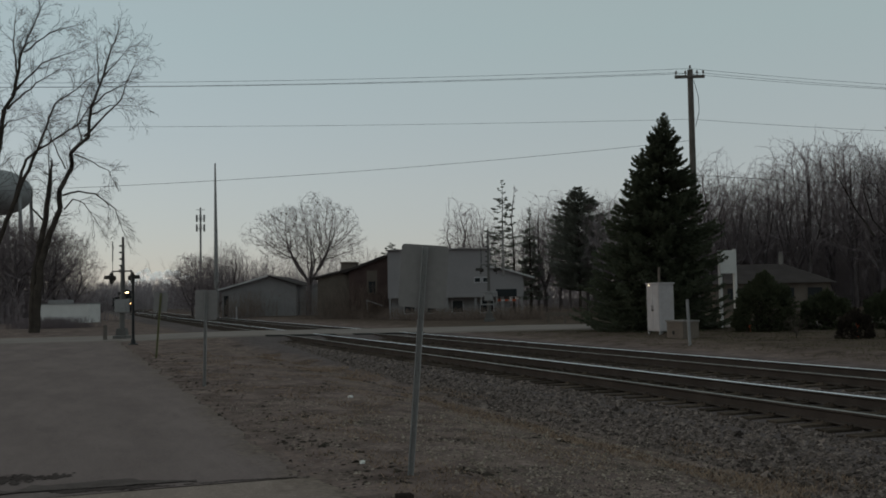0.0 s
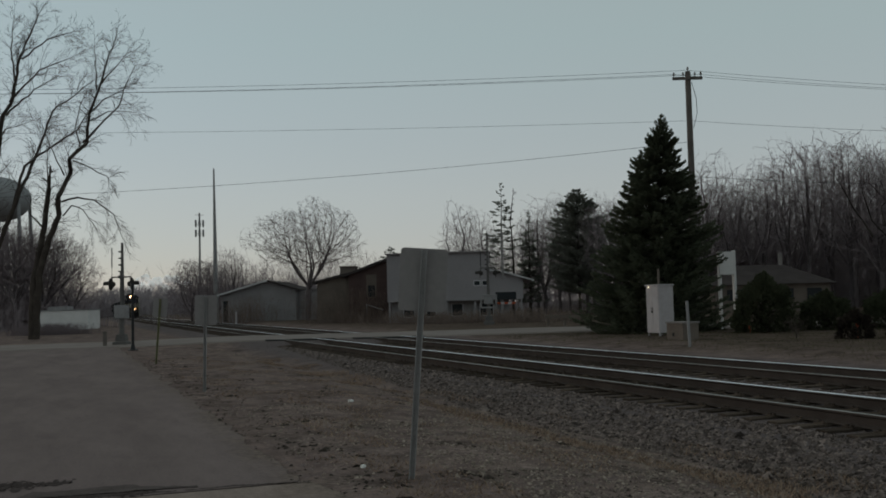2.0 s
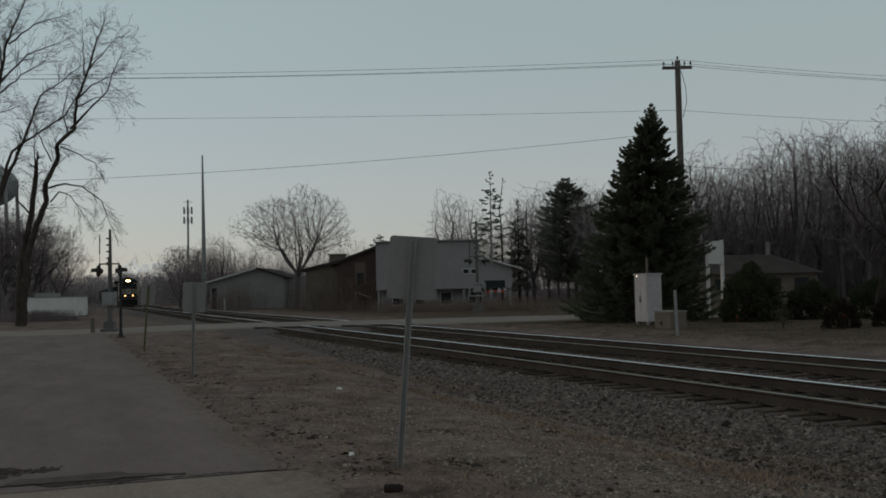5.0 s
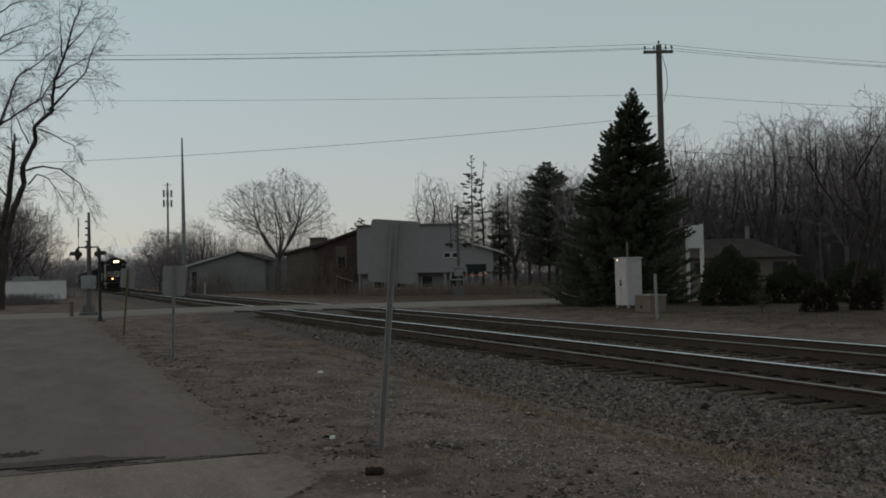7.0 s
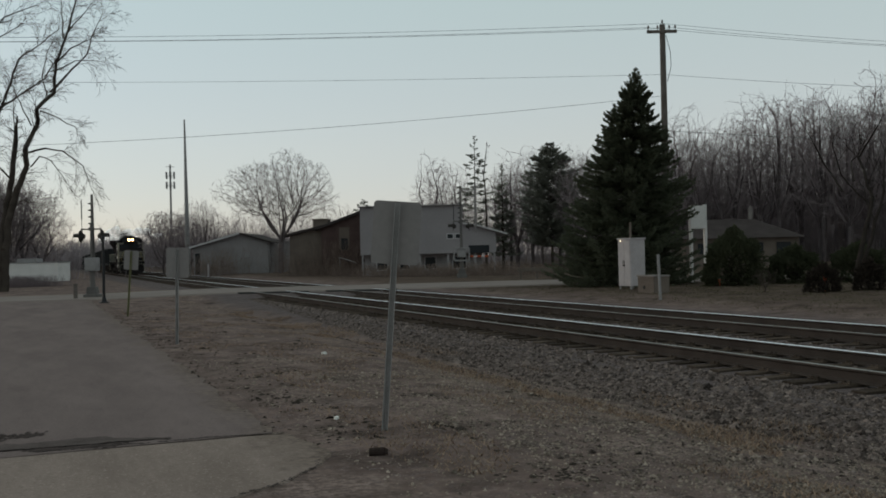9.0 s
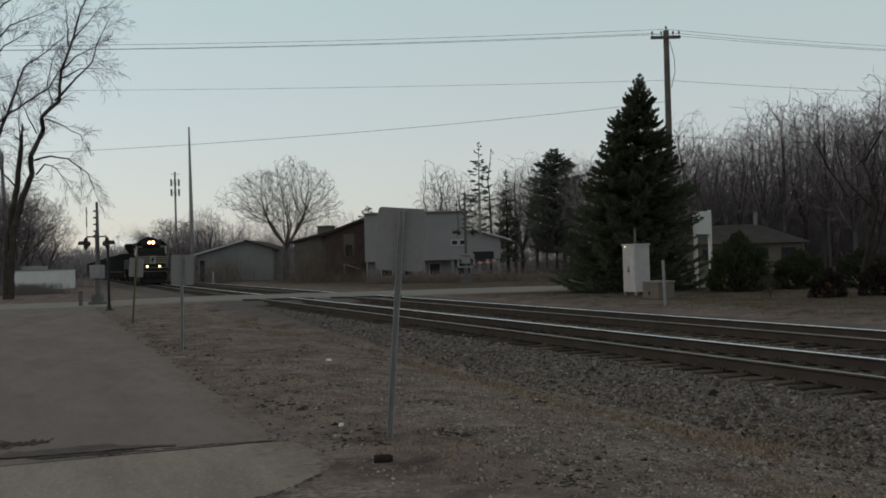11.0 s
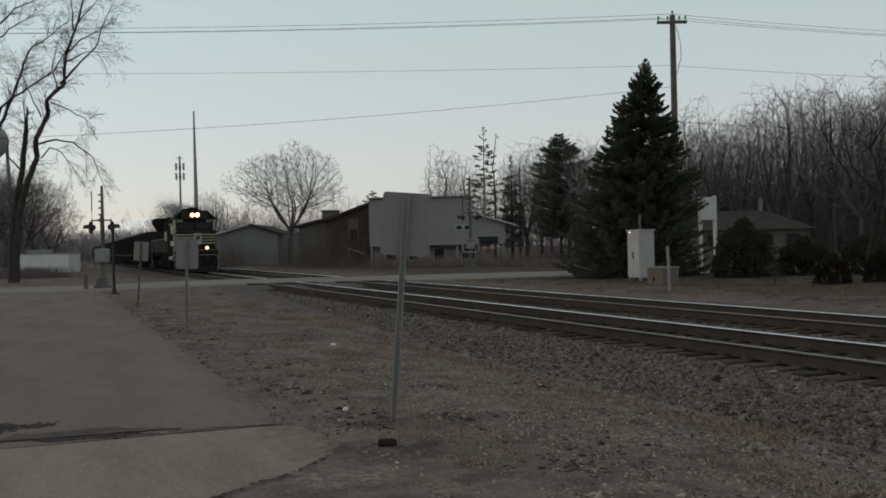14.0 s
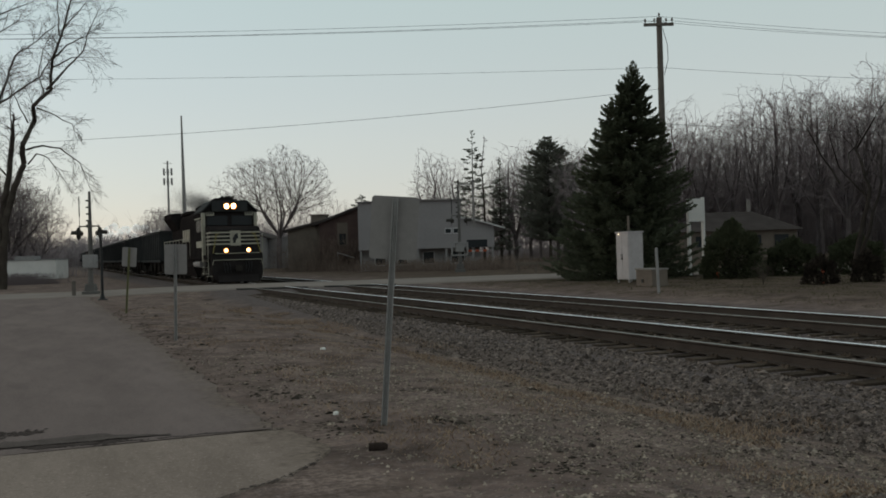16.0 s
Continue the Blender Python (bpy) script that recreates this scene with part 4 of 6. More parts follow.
# the round tree by the grey shed: a short trunk that opens into a dome of limbs
EDGE_BARK = material("dark_woodland_bark", (0.108, 0.089, 0.090), (0.068, 0.056, 0.056), 0.95, scale=2, fine=30)
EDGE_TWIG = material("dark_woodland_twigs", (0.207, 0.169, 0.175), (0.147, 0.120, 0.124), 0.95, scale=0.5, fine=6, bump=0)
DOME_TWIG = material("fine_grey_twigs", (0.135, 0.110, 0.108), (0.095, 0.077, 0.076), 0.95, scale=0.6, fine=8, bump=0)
tree("bare_tree", (24.1, 104.7, 0.2), "round-crowned leafless tree beside the grey shed",
     bare(12, 3.7, 9, 3.2, 52, (0.1, 0, 8.1), (6.1, 6.1, 4.7), 3600, 0.30, 0.0088, 0.3, 0.31, 0.42, 1.0, 0.6, 2.4, (0.15, 0)), "", DOME_TWIG, 20.0, "", WOOD_BARK)

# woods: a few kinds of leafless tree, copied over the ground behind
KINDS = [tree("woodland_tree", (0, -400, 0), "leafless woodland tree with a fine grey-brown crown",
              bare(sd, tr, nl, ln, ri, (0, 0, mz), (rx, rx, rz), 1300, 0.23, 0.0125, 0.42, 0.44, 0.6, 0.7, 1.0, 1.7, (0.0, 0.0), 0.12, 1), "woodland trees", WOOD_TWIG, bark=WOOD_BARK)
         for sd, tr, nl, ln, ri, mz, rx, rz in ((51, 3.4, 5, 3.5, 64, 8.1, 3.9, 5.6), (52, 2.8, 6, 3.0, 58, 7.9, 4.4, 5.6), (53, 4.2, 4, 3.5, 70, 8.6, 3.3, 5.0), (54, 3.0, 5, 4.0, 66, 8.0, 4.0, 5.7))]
WOODS = [  # bearing (side over ahead), distance ahead, height
    (0.235, 98, 15.5), (0.262, 100, 14.5), (0.285, 96, 15.0), (0.31, 102, 15.0), (0.33, 96, 16.5), (0.345, 104, 19.0), (0.365, 98, 18.0), (0.385, 94, 16.5), (0.40, 104, 17.0),
    (0.415, 92, 16.0), (0.43, 98, 15.5), (0.45, 100, 19.0), (0.465, 92, 17.0), (0.48, 94, 19.0), (0.50, 96, 19.0), (0.52, 88, 17.5), (0.55, 66, 13.0), (0.58, 78, 15.0),
    (0.004, 100, 11.6), (0.075, 98, 11.5), (0.09, 102, 12.5), (0.15, 92, 12.0), (0.135, 88, 11.0), (0.215, 86, 12.0), (0.30, 108, 13.5), (0.35, 110, 15.0), (0.425, 106, 18.0), (0.40, 112, 16.0), (-0.215, 150, 9.0), (-0.252, 128, 10.4), 
    (0.06, 112, 11.5), (0.075, 120, 12.0), (0.10, 116, 10.5), (0.125, 104, 12.5), (0.145, 112, 12.0), (0.165, 100, 11.0), (0.185, 110, 13.0), (0.205, 100, 13.0),
    (-0.02, 130, 10.0), (0.0, 150, 11.0), (0.025, 126, 10.5), (-0.045, 140, 9.5), (-0.26, 150, 9.5), (-0.235, 170, 10.5),
    
    (0.24, 100, 13.6), (0.28, 102, 13.6), (0.262, 98, 13.8)]
wr = random.Random(5)
for i, (k, z, h) in enumerate(WOODS):
    src = KINDS[i % 4]
    if i < 4:
        o = src
    else:
        o = copy_thing(src, pose(0, 0, 0))
    o.matrix_basis = pose(*turned(k * z, z), 0, 0, wr.uniform(0, 360)) @ Matrix.Diagonal((h / 14 * wr.uniform(0.85, 1.1),) * 2 + (h / 14, 1))

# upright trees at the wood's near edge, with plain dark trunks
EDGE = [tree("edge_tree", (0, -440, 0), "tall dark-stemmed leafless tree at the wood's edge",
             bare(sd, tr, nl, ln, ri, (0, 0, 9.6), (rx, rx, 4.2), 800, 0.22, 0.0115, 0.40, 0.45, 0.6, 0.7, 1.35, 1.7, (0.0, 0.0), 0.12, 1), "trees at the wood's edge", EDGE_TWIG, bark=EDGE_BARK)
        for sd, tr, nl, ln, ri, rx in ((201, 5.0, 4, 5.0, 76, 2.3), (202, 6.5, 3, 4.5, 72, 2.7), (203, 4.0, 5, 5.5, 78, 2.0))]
for i, (k, z, h) in enumerate(((0.262, 95, 13.4), (0.298, 97, 14.2), (0.343, 94, 15.8), (0.362, 97, 14.8), (0.388, 93, 16.2), (0.412, 95, 15.4), (0.437, 92, 15.8), (0.462, 94, 15.4), (0.49, 91, 15.6), (0.322, 95, 14.0), (0.118, 100, 12.6), (0.238, 96, 14.4), (-0.2445, 112, 8.5), (0.068, 102, 9.8), (0.09, 102, 11.0), (0.14, 99, 11.4), (0.155, 101, 11.8), (0.175, 100, 12.2), (-0.013, 101, 12.2), (0.012, 106, 10.2))):
    o = EDGE[i] if i < 3 else copy_thing(EDGE[i % 3], pose(0, 0, 0))
    o.matrix_basis = pose(*turned(k * z, z), 0, 0, 71 * i) @ Matrix.Diagonal((h / 14, h / 14, h / 14, 1))

# the rounded dense trees across the road
ROUND = tree("hedgerow_tree", (0, -420, 0), "dense round-headed leafless tree across the road",
             bare(55, 1.8, 6, 3.0, 55, (0, 0, 5.6), (4.0, 4.0, 3.9), 2000, 0.26, 0.0098, 0.32, 0.37, 0.5, 0.8, 0.95, 1.9), "round trees across the road", EDGE_TWIG, bark=EDGE_BARK)
for i, (k, z, h) in enumerate(((-0.487, 100, 11.6), (-0.455, 102, 11.8), (-0.432, 104, 11.0), (-0.515, 98, 11.6), (-0.413, 108, 8.4), (-0.47, 112, 11.2), (-0.445, 110, 10.8), (-0.50, 106, 12.6), (-0.472, 97, 11.9), (-0.442, 100, 11.0))):
    o = ROUND if i == 0 else copy_thing(ROUND, pose(0, 0, 0))
    o.matrix_basis = pose(*turned(k * z, z), 0, 0, 67 * i) @ Matrix.Diagonal((h / 10, h / 10, h / 10, 1))

# far wood line on the horizon and brush: uncountable
def thicket(name, label, spots, count, height, seed, mat, rad=0.012, spread=0.6, lean=0.22):
    r = np.random.default_rng(seed)
    segs = []
    for i in range(count):
        j = int(r.integers(0, len(spots) - 1))
        t = r.uniform()
        x = spots[j][0] * (1 - t) + spots[j + 1][0] * t + r.normal(0, spread)
        y = spots[j][1] * (1 - t) + spots[j + 1][1] * t + r.normal(0, spread)
        h = height * r.uniform(0.4, 1.1)
        p = np.array([x, y, (0.2 if x > 18 else 0.0) - 0.05])
        d = unit(np.array([r.normal(0, lean), r.normal(0, lean), 1]))
        for s in range(3):
            q = p + d * h / 3
            segs.append((*p, *q, rad * (1 - s * 0.25), rad * (0.75 - s * 0.25)))
            for _ in range(2):
                e = unit(d + r.normal(0, 0.45, 3))
                segs.append((*q, *(q + e * h * 0.28), rad * 0.6, rad * 0.25))
            p, d = q, unit(d + r.normal(0, 0.18, 3))
    v, f = tubes(segs, 3)
    return tagged(raw(name, v, f, mat), label, "brush", kind="stuff")


def spots(*pairs):
    return [turned(k * z, z)[:2] for k, z in pairs]


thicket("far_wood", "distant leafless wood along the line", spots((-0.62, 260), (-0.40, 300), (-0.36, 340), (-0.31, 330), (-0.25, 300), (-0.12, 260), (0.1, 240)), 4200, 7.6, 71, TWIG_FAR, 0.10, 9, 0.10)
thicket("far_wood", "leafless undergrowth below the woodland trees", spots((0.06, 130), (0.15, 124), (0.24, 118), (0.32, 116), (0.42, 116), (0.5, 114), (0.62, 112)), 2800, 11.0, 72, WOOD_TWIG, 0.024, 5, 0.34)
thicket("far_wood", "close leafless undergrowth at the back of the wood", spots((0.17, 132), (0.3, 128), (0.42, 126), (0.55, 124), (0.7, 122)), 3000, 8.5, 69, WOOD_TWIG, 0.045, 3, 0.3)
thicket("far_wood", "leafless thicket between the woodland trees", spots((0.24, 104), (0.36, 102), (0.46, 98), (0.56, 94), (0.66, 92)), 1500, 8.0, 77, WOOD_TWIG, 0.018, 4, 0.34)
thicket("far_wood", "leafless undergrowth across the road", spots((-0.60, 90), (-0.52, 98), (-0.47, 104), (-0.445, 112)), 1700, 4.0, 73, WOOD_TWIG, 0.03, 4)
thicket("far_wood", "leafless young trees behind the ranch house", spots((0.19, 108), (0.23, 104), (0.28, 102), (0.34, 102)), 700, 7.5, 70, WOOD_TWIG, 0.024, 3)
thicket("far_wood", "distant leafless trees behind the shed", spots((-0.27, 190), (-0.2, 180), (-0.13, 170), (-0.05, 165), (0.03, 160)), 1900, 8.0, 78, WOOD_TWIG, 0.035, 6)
thicket("dry_brush", "tall dry brush before the brick house", spots((-0.135, 90), (-0.125, 88), (-0.10, 83)), 1300, 2.5, 79, BRUSH, 0.010, 1.8)
thicket("dry_brush", "dry brown brush in front of the houses", spots((-0.115, 86), (-0.10, 84), (-0.05, 72), (0.02, 70), (0.09, 66)), 2600, 0.8, 74, BRUSH, 0.012, 1.6)
thicket("dry_brush", "dry brown brush beside the far line", spots((-0.245, 106), (-0.235, 105), (-0.222, 104)), 260, 2.4, 75, BRUSH, 0.014, 1.6)
thicket("dry_brush", "dry brown brush by the white trailer", spots((-0.46, 74), (-0.435, 74), (-0.415, 74)), 1500, 0.75, 76, EDGE_TWIG, 0.012, 1.0)
for k, z, h, s in ((-0.276, 118, 7.6, 91), (-0.288, 124, 7.6, 92), (-0.262, 130, 7.8, 93), (-0.281, 132, 8.2, 94)):
    tree("small_bare_tree", turned(k * z, z), "low spreading leafless tree beside the line", bare(s, 0.8, 6, 1.8, 50, (0, 0, h * 0.52), (3.6, 3.6, h * 0.46), 1000, 0.15, 0.014, 0.3, 0.36, 0.45, 0.8), "low trees by the line", EDGE_TWIG, bark=EDGE_BARK)

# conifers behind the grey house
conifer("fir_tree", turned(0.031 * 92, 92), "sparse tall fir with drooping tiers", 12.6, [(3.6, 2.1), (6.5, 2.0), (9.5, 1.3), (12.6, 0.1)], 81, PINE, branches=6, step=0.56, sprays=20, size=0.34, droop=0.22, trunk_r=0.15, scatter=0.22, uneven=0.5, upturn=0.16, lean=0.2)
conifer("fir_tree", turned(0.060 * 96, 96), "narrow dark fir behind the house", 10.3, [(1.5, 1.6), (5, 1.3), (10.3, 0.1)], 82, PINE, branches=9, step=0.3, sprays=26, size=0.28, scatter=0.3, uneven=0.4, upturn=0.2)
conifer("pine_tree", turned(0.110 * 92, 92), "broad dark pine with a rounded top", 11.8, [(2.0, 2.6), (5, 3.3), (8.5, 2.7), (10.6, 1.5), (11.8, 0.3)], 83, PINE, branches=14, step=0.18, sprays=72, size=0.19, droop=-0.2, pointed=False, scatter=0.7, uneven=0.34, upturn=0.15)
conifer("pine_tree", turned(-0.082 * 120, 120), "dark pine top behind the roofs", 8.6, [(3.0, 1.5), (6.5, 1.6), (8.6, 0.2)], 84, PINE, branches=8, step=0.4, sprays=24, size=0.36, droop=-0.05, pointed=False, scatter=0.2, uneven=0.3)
limbed_tree(turned(0.0425 * 92, 92), [(((0.0, 0.0), (0.1, 5.0), (-0.1, 9.0), (0.2, 11.4)), 0.14, 0.03)], 88, "slim dead stem beside the tall fir", "", 0.012, 0.6, "dead_tree", 0.6, WOOD_TWIG)
# the near tree and its shrubs at the lawn's end
limbed_tree((26.2, 26.0, 0.15), [
    (((0.0, 0.0), (0.2, 1.6), (0.5, 3.2), (0.4, 4.6), (0.7, 5.6)), 0.10, 0.02),
    (((0.1, 0.2), (0.6, 1.8), (1.0, 3.4), (1.4, 4.8)), 0.08, 0.02),
    (((0.5, 3.0), (-0.3, 4.0), (-0.8, 4.9)), 0.04, 0.015), (((0.4, 3.8), (1.2, 4.6), (1.8, 5.0)), 0.04, 0.015, 60), (((0.45, 3.4), (1.0, 4.4), (1.5, 5.2)), 0.04, 0.015, 200)],
    61, "dark leafless tree with two stems on the lawn", "", 0.0055, 1.2, "lawn_tree", 1.6, DARK_BARK, DARK_BARK)
TWIGGY = material("dark_twiggy_shrub", (0.05, 0.04, 0.033), (0.026, 0.021, 0.018), 0.95, scale=2, fine=12, bump=0, per_piece=-0.3)
shrub("twiggy_shrub", (23.6, 24.8, 0.12), "small dark twiggy shrub on the lawn", (0.62, 0.6, 0.72), 1500, 41, TWIGGY, 0.13)
shrub("twiggy_shrub", (25.3, 24.5, 0.12), "small dark twiggy shrub on the lawn", (0.55, 0.55, 0.8), 1500, 42, TWIGGY, 0.13)
tree("bare_shrub", (22.6, 26.4, 0.12), "small dark leafless shrub on the lawn", bare(43, 0.15, 5, 0.5, 60, (0, 0, 0.55), (0.42, 0.42, 0.35), 160, 0.02, 0.003, 0.08, 0.08, 0.12, 0.6))

# ---- street furniture ----
def sign_post(at, turn, lean, foot, top, width, tall, drop, post_mat, label, tilt=0.0):
    """A perforated channel post with a sign, seen from its bare back."""
    t = thing("road_sign", at, label, "sign", "road signs along the lot", turn=turn)
    bm = B()
    prism(bm, [(-0.030, -0.02), (-0.022, -0.02), (-0.016, 0.012), (0.016, 0.012), (0.022, -0.02), (0.030, -0.02), (0.030, -0.014), (0.024, 0.018), (-0.024, 0.018), (-0.030, -0.014)], "z", -0.3, top - 0.02)
    for i in range(int((top - 0.1) / 0.05)):
        z = 0.08 + i * 0.05
        prism(bm, [(-0.006, -0.0025), (0.006, -0.0025), (0.006, 0.003), (-0.006, 0.003)], "z", z, z + 0.018)
    post = part("post", bm, post_mat, t)
    post.matrix_basis = pose(0, 0, 0, 0, lean, 0)
    bm = B()
    c, w, h = 0.035, width / 2, tall
    pts = []
    for cx, cz, a0 in ((w - c, c, -90), (w - c, h - c, 0), (-w + c, h - c, 90), (-w + c, c, 180)):
        pts += [(cx + c * math.cos(radians(a0 + k * 22.5)), cz + c * math.sin(radians(a0 + k * 22.5))) for k in range(5)]
    prism(bm, [(x, z + drop) for x, z in pts], "y", 0.022, 0.026)
    panel = part("sign_panel", bm, SIGN_BACK, t, "bare grey metal back of a sign")
    panel.matrix_basis = pose(0, 0, 0, 0, lean + tilt, 0)
    for z in (drop + 0.08, drop + tall - 0.08):
        bm = B()
        tube(bm, (0, -0.012, z), (0, 0.03, z), 0.009, n=6)
        part("bolt", bm, STEEL, t).matrix_basis = pose(0, 0, 0, 0, lean, 0)
    return t


GREENISH = material("green_yellow_post", (0.17, 0.165, 0.075), (0.12, 0.118, 0.065), 0.7, scale=5, fine=40)
sign_post((3.04, 8.96, -0.01), -22.6, 4.6, 0, 2.22, 0.46, 0.61, 1.61, STEEL, "leaning metal sign post seen from behind, in the dirt")
sign_post((2.53, 20.37, 0.0), -22.6, 1.2, 0, 1.95, 0.455, 0.61, 1.34, STEEL, "metal sign post seen from behind at the lot's edge")
sign_post((2.50, 32.05, 0.0), -22.6, 4.4, 0, 2.05, 0.455, 0.60, 1.45, GREENISH, "sign on a greenish post seen from behind at the lot's edge")

t = thing("black_post", (2.44, 43.35, 0.0), "slim black steel post on a flange beside the road", "post")
bm = B()
tube(bm, (0, 0, 0.05), (0, 0, 2.75), 0.062, 0.055, 12), tube(bm, (0, 0, 2.75), (0, 0, 2.82), 0.075, 0.05, 12)
part("pole", bm, BLACK, t)
bm = B()
box(bm, -0.2, 0.2, -0.2, 0.2, 0, 0.04, 0.01), tube(bm, (0, 0, 0.04), (0, 0, 0.25), 0.12, 0.07, 12)
part("base_plate", bm, BLACK, t)
for at, h in (((1.50, 49.0, 0.02), 0.72),):
    t = thing("bollard", at, "weathered grey timber bollard by the road", "bollard")
    bm = B()
    box(bm, -0.09, 0.09, -0.09, 0.09, -0.1, h, 0.02)
    part("post", bm, POLE_WOOD, t)


DULL_BLACK = material("faded_black_paint", (0.060, 0.054, 0.049), (0.035, 0.032, 0.029), 0.8, scale=4, fine=40, bump=0.1)


def flasher(parent, x, z, facing, y=0.0):
    """A round black lamp with its backplate and hood, facing along x."""
    bm = B()
    tube(bm, (x, y, z), (x + facing * 0.03, y, z), 0.30, n=20)
    tube(bm, (x - facing * 0.18, y, z), (x, y, z), 0.10, 0.17, 14)
    lamp = part("flasher", bm, DULL_BLACK, parent, "dull black crossing flasher lamp")
    bm = B()
    n = 12
    for k in range(n):
        a0, a1 = radians(-20 + k * 220 / n), radians(-20 + (k + 1) * 220 / n)
        q = lambda a, xx, rr: bm.verts.new((xx, y + rr * math.cos(a), z + rr * math.sin(a)))
        bm.faces.new((q(a0, x + facing * 0.03, 0.15), q(a0, x + facing * 0.34, 0.13), q(a1, x + facing * 0.34, 0.13), q(a1, x + facing * 0.03, 0.15)))
        bm.faces.new((q(a0, x + facing * 0.03, 0.155), q(a1, x + facing * 0.03, 0.155), q(a1, x + facing * 0.34, 0.135), q(a0, x + facing * 0.34, 0.135)))
    part("hood", bm, DULL_BLACK, lamp)
    bm = B()
    tube(bm, (x + facing * 0.031, y, z), (x + facing * 0.045, y, z), 0.13, 0.11, 14)
    part("lens", bm, material("dark_red_lens", (0.10, 0.012, 0.01), (0.07, 0.01, 0.008), 0.25, bump=0), lamp)


def crossing_gate(at, turn, label, arm_top=5.0, lamp_z=2.98):
    t = thing("crossing_gate", at, label, "crossing gate", "crossing gates", turn=turn)
    bm = B()
    box(bm, -0.34, 0.34, -0.34, 0.34, -0.2, 0.2, 0.03)
    prism(bm, [(-0.26, 0.22), (0.26, 0.22), (0.20, 0.55), (-0.20, 0.55)], "y", -0.2, 0.2)
    part("base", bm, MAST, t)
    bm = B()
    tube(bm, (0, 0, 0.5), (0, 0, lamp_z + 0.57), 0.07, n=14), tube(bm, (0, 0, lamp_z + 0.57), (0, 0, lamp_z + 0.62), 0.08, n=14)
    tube(bm, (0, 0, 0.5), (0, 0, 1.4), 0.13, 0.12, 14)
    part("mast", bm, MAST, t, "dull painted mast")
    bm = B()
    for x in (-0.45, 0.45):
        tube(bm, (x, 0, lamp_z + 0.34), (x, 0, lamp_z + 0.02), 0.03, n=8)
    tube(bm, (-0.5, 0, lamp_z + 0.34), (0.5, 0, lamp_z + 0.34), 0.035, n=8)
    box(bm, -0.12, 0.12, -0.1, 0.1, lamp_z + 0.27, lamp_z + 0.42, 0.02)
    part("crossarm", bm, MAST, t)
    flasher(t, -0.5, lamp_z, -1), flasher(t, 0.5, lamp_z, 1)
    bm = B()
    box(bm, -0.29, 0.29, -0.26, 0.26, 1.3, 1.95, 0.05), box(bm, -0.25, 0.25, -0.28, -0.26, 1.36, 1.9, 0.005)
    tube(bm, (-0.34, 0.05, 1.62), (0.34, 0.05, 1.62), 0.06, n=10)
    part("gate_mechanism", bm, SILVER, t, "silver gate mechanism housing")
    bm = B()
    prism(bm, [(-0.10, 1.5), (0.10, 1.5), (0.055, arm_top), (-0.055, arm_top)], "y", 0.12, 0.17)
    arm = part("gate_arm", bm, MAST, t, "raised gate arm")
    for z in np.arange(3.6, arm_top - 0.2, 0.32):
        bm = B()
        tube(bm, (-0.19, 0.145, float(z)), (-0.06, 0.145, float(z)), 0.03, 0.045, 8)
        part("arm_lamp", bm, BLACK, arm)
    bm = B()
    tube(bm, (-0.46, 0, 3.3), (-0.46, 0, 3.8), 0.012, n=6), tube(bm, (-0.46, 0, 3.8), (-0.46, 0, 4.75), 0.03, 0.022, 8)
    part("whip", bm, BLACK, t, "slim black whip above a lamp")
    return t


crossing_gate((2.3, 49.9, 0.0), -22.5, "crossing gate with raised arm and hooded flashers")
g = crossing_gate((25.5, 58.7, 0.2), -22.5, "far crossing gate with raised arms before the grey house", 6.0, 3.35)
bm = B()
for x0, x1, z0, z1 in ((-0.55, 0.55, 1.05, 1.15), (-0.55, 0.55, 1.85, 1.95), (-0.55, -0.45, 1.05, 1.95), (0.45, 0.55, 1.05, 1.95)):
    box(bm, x0, x1, -0.34, -0.26, z0, z1, 0.02)
part("counterweight_frame", bm, SILVER, g, "white counterweight frame")
bm = B()
box(bm, 0.90, 1.05, -0.05, 0.05, 2.9, 6.0, 0.02), tube(bm, (0, 0, 3.75), (1.0, 0, 3.75), 0.03, n=8), tube(bm, (0, 0.14, 5.75), (0.97, 0, 5.75), 0.035, n=8)
part("second_arm", bm, SIGN_BACK, g)
bm = B()
for i in range(5):
    box(bm, 0.55 + i * 0.24, 0.55 + (i + 1) * 0.24, -0.05, -0.02, 1.3, 1.42, 0.0, i % 2)
part("striped_bar", bm, [ORANGE, WHITE], g, "orange and white striped bar")

# signal cabinet, its box and a marker beside the far track
t = thing("signal_cabinet", (21.55, 32.81, 0.18), "white steel signal cabinet on legs before the spruce", "cabinet")
bm = B()
box(bm, -0.42, 0.42, -0.55, 0.55, 0.12, 1.94, 0.015)
part("body", bm, WHITE, t)
bm = B()
box(bm, -0.47, 0.47, -0.6, 0.6, 1.94, 2.0, 0.02)
part("roof", bm, WHITE, t)
for s in (-1, 1):
    bm = B()
    box(bm, -0.437, -0.422, min(0.01 * s, 0.5 * s), max(0.01 * s, 0.5 * s), 0.2, 1.86, 0.006)
    d = part("door", bm, WHITE, t)
    bm = B()
    tube(bm, (-0.46, 0.06 * s, 0.95), (-0.46, 0.06 * s, 1.12), 0.012, n=8), box(bm, -0.46, -0.437, 0.045 * s - 0.02, 0.045 * s + 0.05, 0.9, 0.96, 0.004)
    part("handle", bm, BLACK, d)
for x in (-0.36, 0.36):
    for y in (-0.48, 0.48):
        bm = B()
        box(bm, x - 0.04, x + 0.04, y - 0.04, y + 0.04, -0.1, 0.12, 0.005)
        part("leg", bm, STEEL, t)
bm = B()
tube(bm, (0.1, 0.2, 2.0), (0.1, 0.2, 2.62), 0.06, n=10)
part("vent_pipe", bm, TAN, t)
bm = B()
